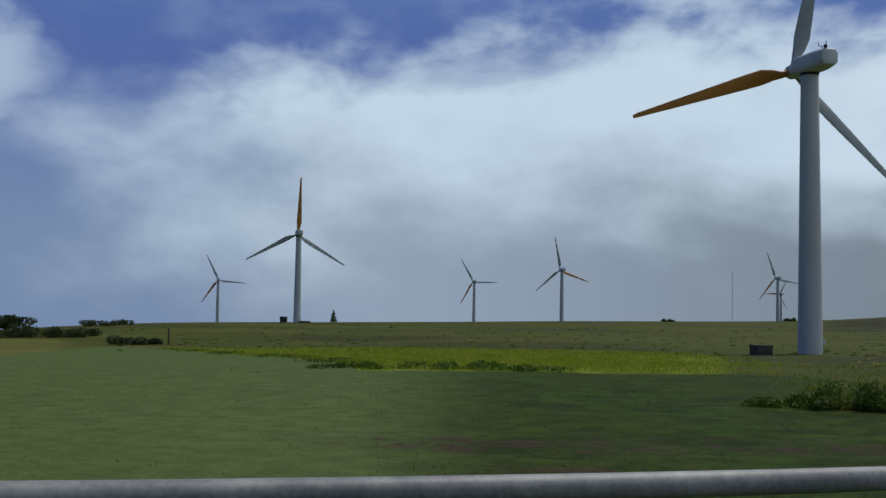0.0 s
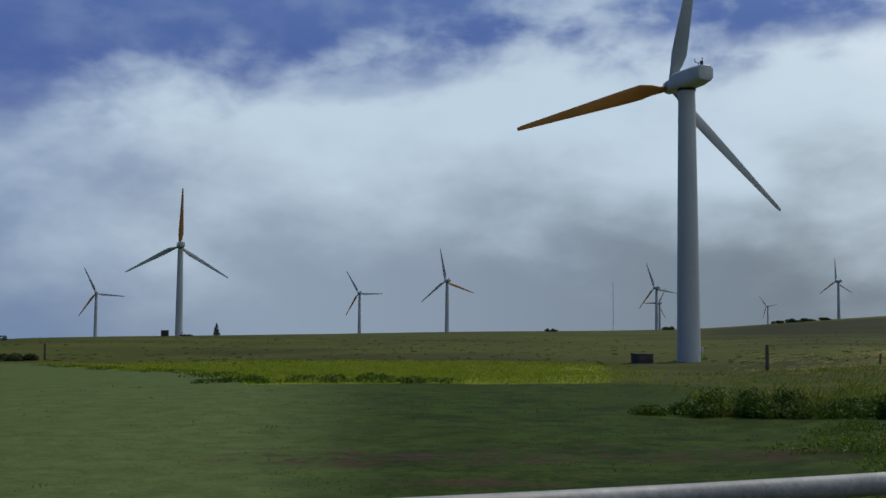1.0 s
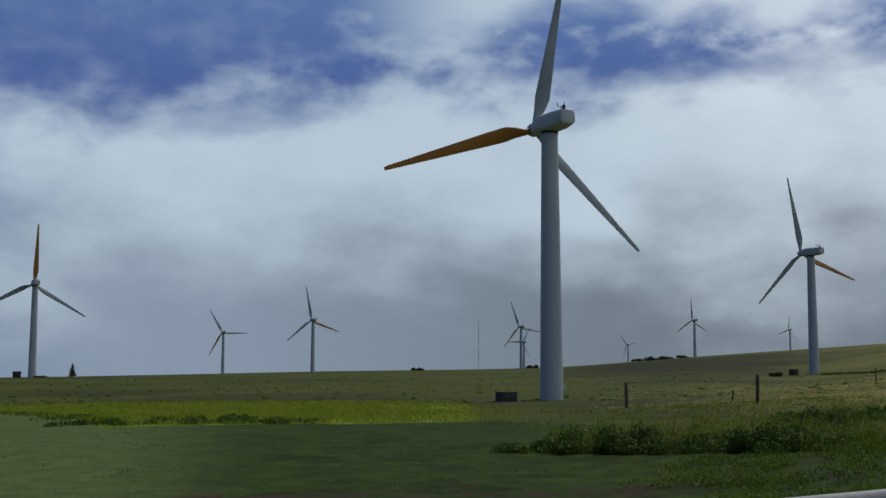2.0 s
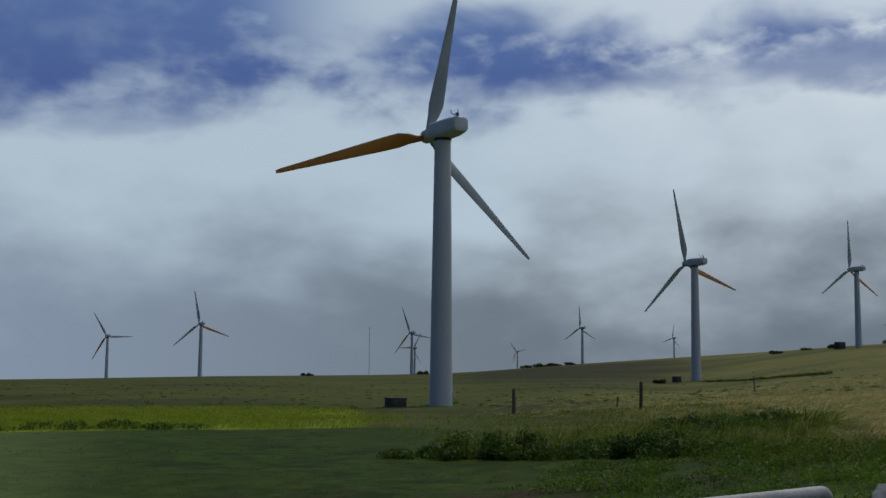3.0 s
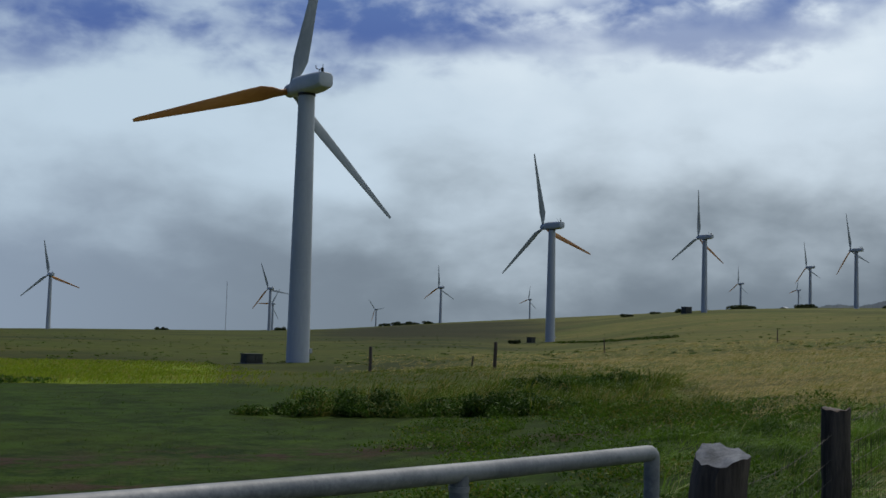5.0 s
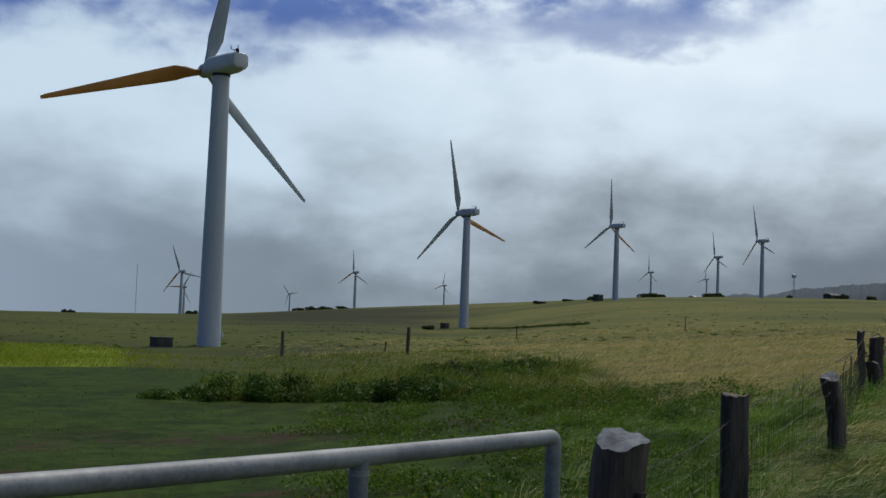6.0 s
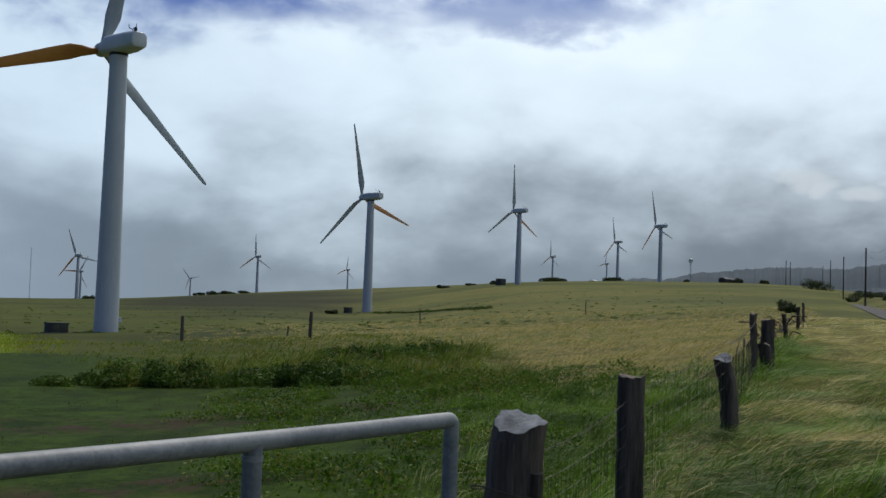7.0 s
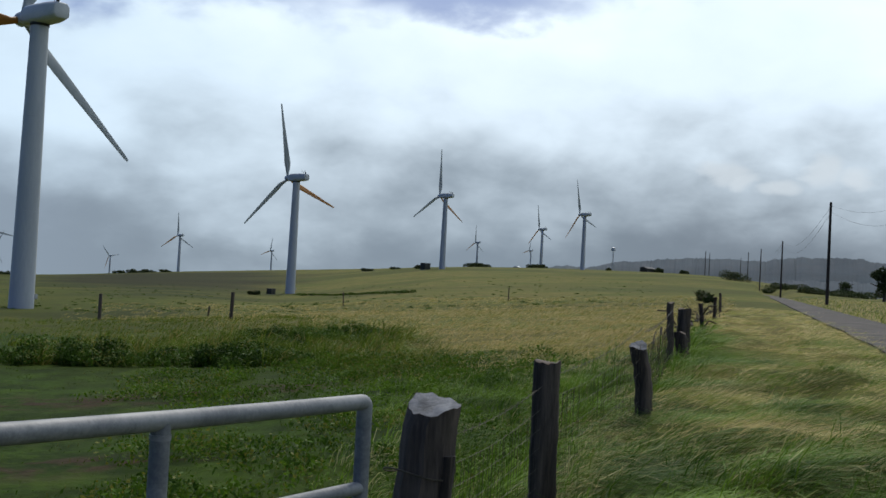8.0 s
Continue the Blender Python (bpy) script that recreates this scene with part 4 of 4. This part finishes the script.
# ------------------------------------------------------------------ brush pile along the fence
bm = bmesh.new()
rnd = random.Random(9)
for k in range(55):
    s = rnd.uniform(17, 46)
    x, y = lane(s, rnd.uniform(-1.5, -0.9))
    p = Vector((x, y, height(x, y) + rnd.uniform(0, 0.35)))
    a = rnd.uniform(0, 6.28)
    d = Vector((math.cos(a), math.sin(a), rnd.uniform(-0.1, 0.8))) * rnd.uniform(0.15, 0.42)
    pipe(bm, [p, p + d * 0.5 + Vector((0, 0, rnd.uniform(-0.05, 0.15))), p + d], rnd.uniform(0.006, 0.02), 5)
tagged(mesh_object("brush_pile", bm, BARK), "tangled grey dead branches along the fence line", "brush", kind="stuff")

# ------------------------------------------------------------------ grass and weeds


def grass(name, n, area, length, width, mat, label, lean, seed, tuft=0, spread=0.07):
    """Blades of three faces each; area gives points and keeps some, length and width are ranges in metres, lean the wind's push."""
    rng = np.random.default_rng(seed)
    x, y = area(rng, n // tuft if tuft else n)
    out = np.zeros((len(x), 2))
    vigour = np.ones(len(x))
    if tuft:
        vigour = np.repeat(rng.uniform(0.4, 1.5, len(x)), tuft)
        swing = np.repeat(rng.normal(size=len(x)) * 0.45, tuft)
        out = rng.normal(size=(len(x) * tuft, 2))
        x, y = np.repeat(x, tuft) + out[:, 0] * spread, np.repeat(y, tuft) + out[:, 1] * spread
    n = len(x)
    if not tuft:
        swing = np.zeros(n)
    z = heights(x, y) - 0.02
    r = np.hypot(x, y)
    tall = rng.uniform(*length, n)
    patch = np.array([noise.noise((a * 0.7, b * 0.7, seed)) for a, b in zip(x, y)])
    tall *= (1 + 0.55 * patch) * vigour
    half = rng.uniform(*width, n) * np.maximum(1, r / 14) / 2
    a = rng.uniform(0, 2 * math.pi, n)
    face = np.stack([np.cos(a), np.sin(a), 0 * a], 1)
    wind = np.stack([lean[0] * np.cos(swing) - lean[1] * np.sin(swing), lean[0] * np.sin(swing) + lean[1] * np.cos(swing), 0 * swing], 1)
    push = wind * tall[:, None] * rng.uniform(0.5, 1.4, n)[:, None] + np.stack([rng.normal(size=n), rng.normal(size=n), 0 * a], 1) * tall[:, None] * 0.3
    push[:, :2] += out * tall[:, None] * (0.5 if tuft > 60 else 0.3)
    base = np.stack([x, y, z], 1)
    up = np.stack([0 * a, 0 * a, tall], 1)
    sag = np.clip(1 - 0.35 * (np.linalg.norm(push, axis=1) / tall) ** 2, 0.3, 1)[:, None]
    mid, tip = base + up * 0.68 * (0.5 + 0.5 * sag) + push * 0.38, base + up * sag * 0.95 + push
    w = face * half[:, None]
    if tuft > 60:
        one = base + up * 0.48 * (0.4 + 0.6 * sag) + push * 0.14
        two = base + up * 0.85 * (0.25 + 0.75 * sag) + push * 0.52
        end = base + up * sag * 0.72 + push * 1.05
        v = np.stack([base - w, base + w, one + w, one - w, two + w * 0.75, two - w * 0.75, end], 1).reshape(-1, 3)
        k = np.arange(n)[:, None] * 7
        shapes = ((0, 1, 2, 3), (3, 2, 4, 5), (5, 4, 6))
    else:
        v = np.stack([base - w, base + w, mid + w * 0.8, mid - w * 0.8, tip], 1).reshape(-1, 3)
        k = np.arange(n)[:, None] * 5
        shapes = ((0, 1, 2, 3), (3, 2, 4))
    faces = [f for sh in shapes for f in (k + np.array([sh])).tolist()]
    tagged(data_object(name, v.tolist(), faces, mat), label, "grass", kind="stuff")


def sector(b0, b1, r0, r1, keep=None, power=1.0):
    """Points in a sector, thinning with distance as seen from the gate."""
    def pick(rng, n):
        b = np.radians(rng.uniform(b0, b1, n))
        r = r0 * (r1 / r0) ** (rng.uniform(0, 1, n) ** power)
        x, y = r * np.sin(b), r * np.cos(b)
        if keep is not None:
            k = keep(x, y, np.degrees(b), r)
            x, y = x[k], y[k]
        return x, y
    return pick


def offset(x, y):
    return x * UY - y * UX


WIND = (0.55, -0.25)
bare_spots = [(np.array(spot(b, r)), w) for b, r, w in ((3.5, 14.5, 1.2), (12.5, 12.2, 0.9), (18.5, 15.5, 1.4), (29, 16.0, 0.9), (21, 10.2, 0.8), (2, 6.8, 0.7), (12, 6.6, 0.8))]


def on_lawn(x, y, b, r):
    ok = (offset(x, y) < -1.3) & ((b > 3) | (np.random.default_rng(3).uniform(0, 1, len(x)) < 0.25 + 0.06 * np.maximum(b + 6, 0)))
    for c, w in bare_spots:
        ok &= (np.hypot(x - c[0], y - c[1]) > w * 1.25) | (np.random.default_rng(4).uniform(0, 1, len(x)) < 0.12)
    return ok


grass("lawn_grass", 84000, sector(-24, 42, 5.0, 38, on_lawn), (0.015, 0.05), (0.004, 0.009), LAWNBLADE, "short green pasture grass around bare earth patches", (0.5, -0.2), 1, 6, 0.09)
grass("bright_field_grass", 50000, sector(-16, 17, 35, 86, lambda x, y, b, r: (r > np.where(b < 14, 36 + np.maximum(-4 - b, 0) * 4.9, 36 - (b - 14) * 0.55) + np.random.default_rng(15).normal(size=len(x)) * 1.2) & (r < 88 - np.maximum(b - 13, 0) * 6) & (b < np.random.default_rng(17).uniform(9, 17, len(x)))), (0.07, 0.2), (0.008, 0.016), LUSHBLADE, "tall bright yellow-green field grass", WIND, 2)
def dry_ground(x, y, b, r):
    start = np.where(b < 31, 50 - (b - 20) * 0.2, 47.8 - (b - 31) * 3.6) + 4 * np.sin(b * 1.3) + 3 * np.sin(b * 3.1 + r * 0.4) + np.random.default_rng(12).normal(size=len(x)) * 5.5
    thin = np.random.default_rng(14).uniform(17, 37, len(x))
    return (offset(x, y) < -1.1) & (r > np.maximum(start, 15.5)) & (b > thin)


def green_ground(x, y, b, r):
    fade = np.random.default_rng(6).uniform(15, 28, len(x))
    return (offset(x, y) < -1.6) & (b > fade) & (r > np.where(b < 34, 23.4 + np.maximum(20 - b, 0) * 1.3, 15) + np.abs(np.random.default_rng(7).normal(size=len(x))) * 2.2) & (r < np.where(b < 31, 54, np.maximum(54 - (b - 31) * 3.9, 17)) + np.random.default_rng(18).normal(size=len(x)) * 4)


def bank_sward(x, y, b, r):
    d = offset(x, y)
    return (d > -1.3) & (d < 3.0 + 0.3 * np.sin(r * 0.7)) & (r > 6.5 + np.random.default_rng(16).uniform(0, 3.5, len(x)))


def bank_mats(x, y, b, r):
    d = offset(x, y)
    return (d > -1.15) & (d < 2.2) & (np.sin(x * 1.7 + 2 * np.sin(y * 1.1)) + 0.6 * np.sin(y * 2.9 + x) + 4.0 / r > 0.75)


grass("dry_field_grass", 112000, sector(20, 53, 14, 110, dry_ground), (0.07, 0.20), (0.004, 0.008), STRAWBLADE, "long straw-coloured pasture grass bent by wind", (1.5, -1.2), 3, 10, 0.14)
grass("weedy_grass", 75000, sector(13, 46, 15, 56, green_ground), (0.06, 0.20), (0.004, 0.008), RANKBLADE, "rank green grass behind the weed patch", (0.9, -0.6), 4, 8, 0.14)
grass("bank_grass", 175000, sector(40, 74, 5.0, 60, bank_sward), (0.08, 0.20), (0.003, 0.006), BANKBLADE, "fine windblown straw and green grass on the bank", (2.6, -2.1), 5, 40, 0.13)
grass("bank_tussock_grass", 80000, sector(41, 74, 6.0, 22, bank_mats), (0.11, 0.25), (0.004, 0.008), TUSSOCK, "lush green tussocks flopping over in the wind", (2.4, -1.9), 8, 130, 0.17)
grass("near_bank_grass", 42000, sector(43, 72, 4.2, 8.8, lambda x, y, b, r: (offset(x, y) > -1.0) & (offset(x, y) < 2.3)), (0.15, 0.30), (0.005, 0.010), TUSSOCK, "deep lush green grass at the foot of the bank", (2.1, -1.6), 12, 110, 0.16)
grass("fence_line_grass", 13000, sector(49, 54, 12, 27, lambda x, y, b, r: (offset(x, y) > -1.35) & (offset(x, y) < -0.5)), (0.16, 0.36), (0.005, 0.009), TUSSOCK, "dark green grass heaped against the fence line", (1.4, -1.1), 13, 90, 0.16)
grass("far_verge_grass", 30000, sector(53, 74, 30, 160, lambda x, y, b, r: offset(x, y) > 4.5), (0.08, 0.22), (0.005, 0.010), BANKBLADE, "long grass beyond the lane", WIND, 6)
grass("fence_foot_grass", 50000, sector(40, 53, 6.0, 26, lambda x, y, b, r: (offset(x, y) < -1.35) & (offset(x, y) > -2.2 - 0.7 * np.sin(r * 0.9)) & (r < 15 + 5 * np.sin(r * 2.0))), (0.10, 0.28), (0.004, 0.008), TUSSOCK, "green grass tangled along the fence foot", (1.2, -0.9), 7, 90, 0.12)
grass("ditch_grass", 36000, sector(34, 48, 6.2, 16, lambda x, y, b, r: (offset(x, y) < -1.35) & (b > np.random.default_rng(19).uniform(33, 42, len(x)))), (0.09, 0.26), (0.004, 0.009), TUSSOCK, "tangled green grass in the shallow ditch by the fence", (1.3, -0.9), 14, 80, 0.13)
grass("weed_top_grass", 34000, sector(18.0, 37, 19.5, 28, lambda x, y, b, r: (r > 22.0 - 0.19 * (b - 20)) & (np.sin(b * 2.3) + 0.7 * np.sin(b * 5.1 + r) > -0.5)), (0.16, 0.42), (0.006, 0.012), RANKBLADE, "arching green grass growing through the weeds", (0.9, -0.5), 11, 64, 0.13)


def build_weeds(name, spots, n, leaf, seed, label, mat=WEEDLEAF):
    """Broad-leaved weeds in low mounds."""
    centres = []
    rnd = random.Random(seed)
    for b, r, w, h in spots:
        for k in range(5):
            x, y = spot(b + rnd.uniform(-0.5, 0.5) * math.degrees(w / r), r + rnd.uniform(-0.4, 0.4) * w)
            centres.append(((x, y, height(x, y) + h * rnd.uniform(0.2, 0.5)), (w * rnd.uniform(0.2, 0.42), w * rnd.uniform(0.2, 0.42), h * rnd.uniform(0.3, 0.62))))
    v, f = leaf_cloud(centres, n, leaf, seed)
    tagged(data_object(name, v.tolist(), f.tolist(), mat), label, "weeds", kind="stuff")


rnd = random.Random(77)
patch = []
for b in np.arange(16.0, 31.2, 0.42):
    big = (0.25 + 0.55 * smooth(16, 20, b)) * (1.0 + 0.22 * math.sin(b * 2.1) + 0.25 * math.sin(b * 5.3)) * (1 - 0.4 * smooth(28, 31, b))
    patch.append((b + rnd.uniform(-0.2, 0.2), 22.3 + rnd.uniform(-0.35, 0.7) - 0.2 * max(b - 20, 0), rnd.uniform(0.5, 1.0), max(0.12, 0.50 * big * rnd.uniform(0.6, 1.3))))
patch += [(b, 26.0 + rnd.uniform(-0.8, 1.2), rnd.uniform(0.7, 1.3), rnd.uniform(0.3, 0.62)) for b in np.arange(29.5, 35, 0.5)]
build_weeds("weed_patch", patch, 62000, 0.052, 5, "dense patch of dark green broad-leaved weeds")
build_weeds("weed_carpet", [(rnd.uniform(24, 45), rnd.uniform(8, 20), rnd.uniform(0.4, 1.1), rnd.uniform(0.08, 0.24)) for _ in range(110)] + [(b, 20.5 - 0.35 * (b - 31) + rnd.uniform(-0.8, 0.8), rnd.uniform(0.6, 1.1), rnd.uniform(0.16, 0.36)) for b in np.arange(28.5, 41, 0.6)], 36000, 0.04, 6, "low green creeping weeds beside the fence", CARPETLEAF)
# low leaves in a row, following the narrow dark strip of the ground
build_weeds("dark_leaf_row", [(b, 207 - 11.0 * (b - 31.3) + 0.8 * math.sin(b * 2), 1.8, rnd.uniform(0.22, 0.42)) for b in np.arange(31.3, 37.0, 0.3)], 7000, 0.18, 9, "dark line of low leafy tufts across the far pasture")
build_weeds("weed_clump", [(-6 + 0.8 * k + rnd.uniform(-0.4, 0.4), 36.5 + rnd.uniform(-0.8, 1.2), rnd.uniform(0.6, 1.6), rnd.uniform(0.10, 0.30)) for k in range(16)] + [(-13.5 + 0.7 * k, 36 + (9.5 - 0.7 * k) * 4.9 + rnd.uniform(-2, 2), rnd.uniform(1, 2.2), rnd.uniform(0.08, 0.2)) for k in range(14)], 5500, 0.09, 7, "ragged green weeds edging the bright field")
shrublets = [(rnd.uniform(-16, 49), 70 * 3.6 ** rnd.uniform(0.05, 1), rnd.uniform(0.2, 0.7), rnd.uniform(0.05, 0.15)) for _ in range(900)]
build_weeds("pasture_tussocks", shrublets, 24000, 0.10, 8, "scattered dark tussocks over the far pasture")
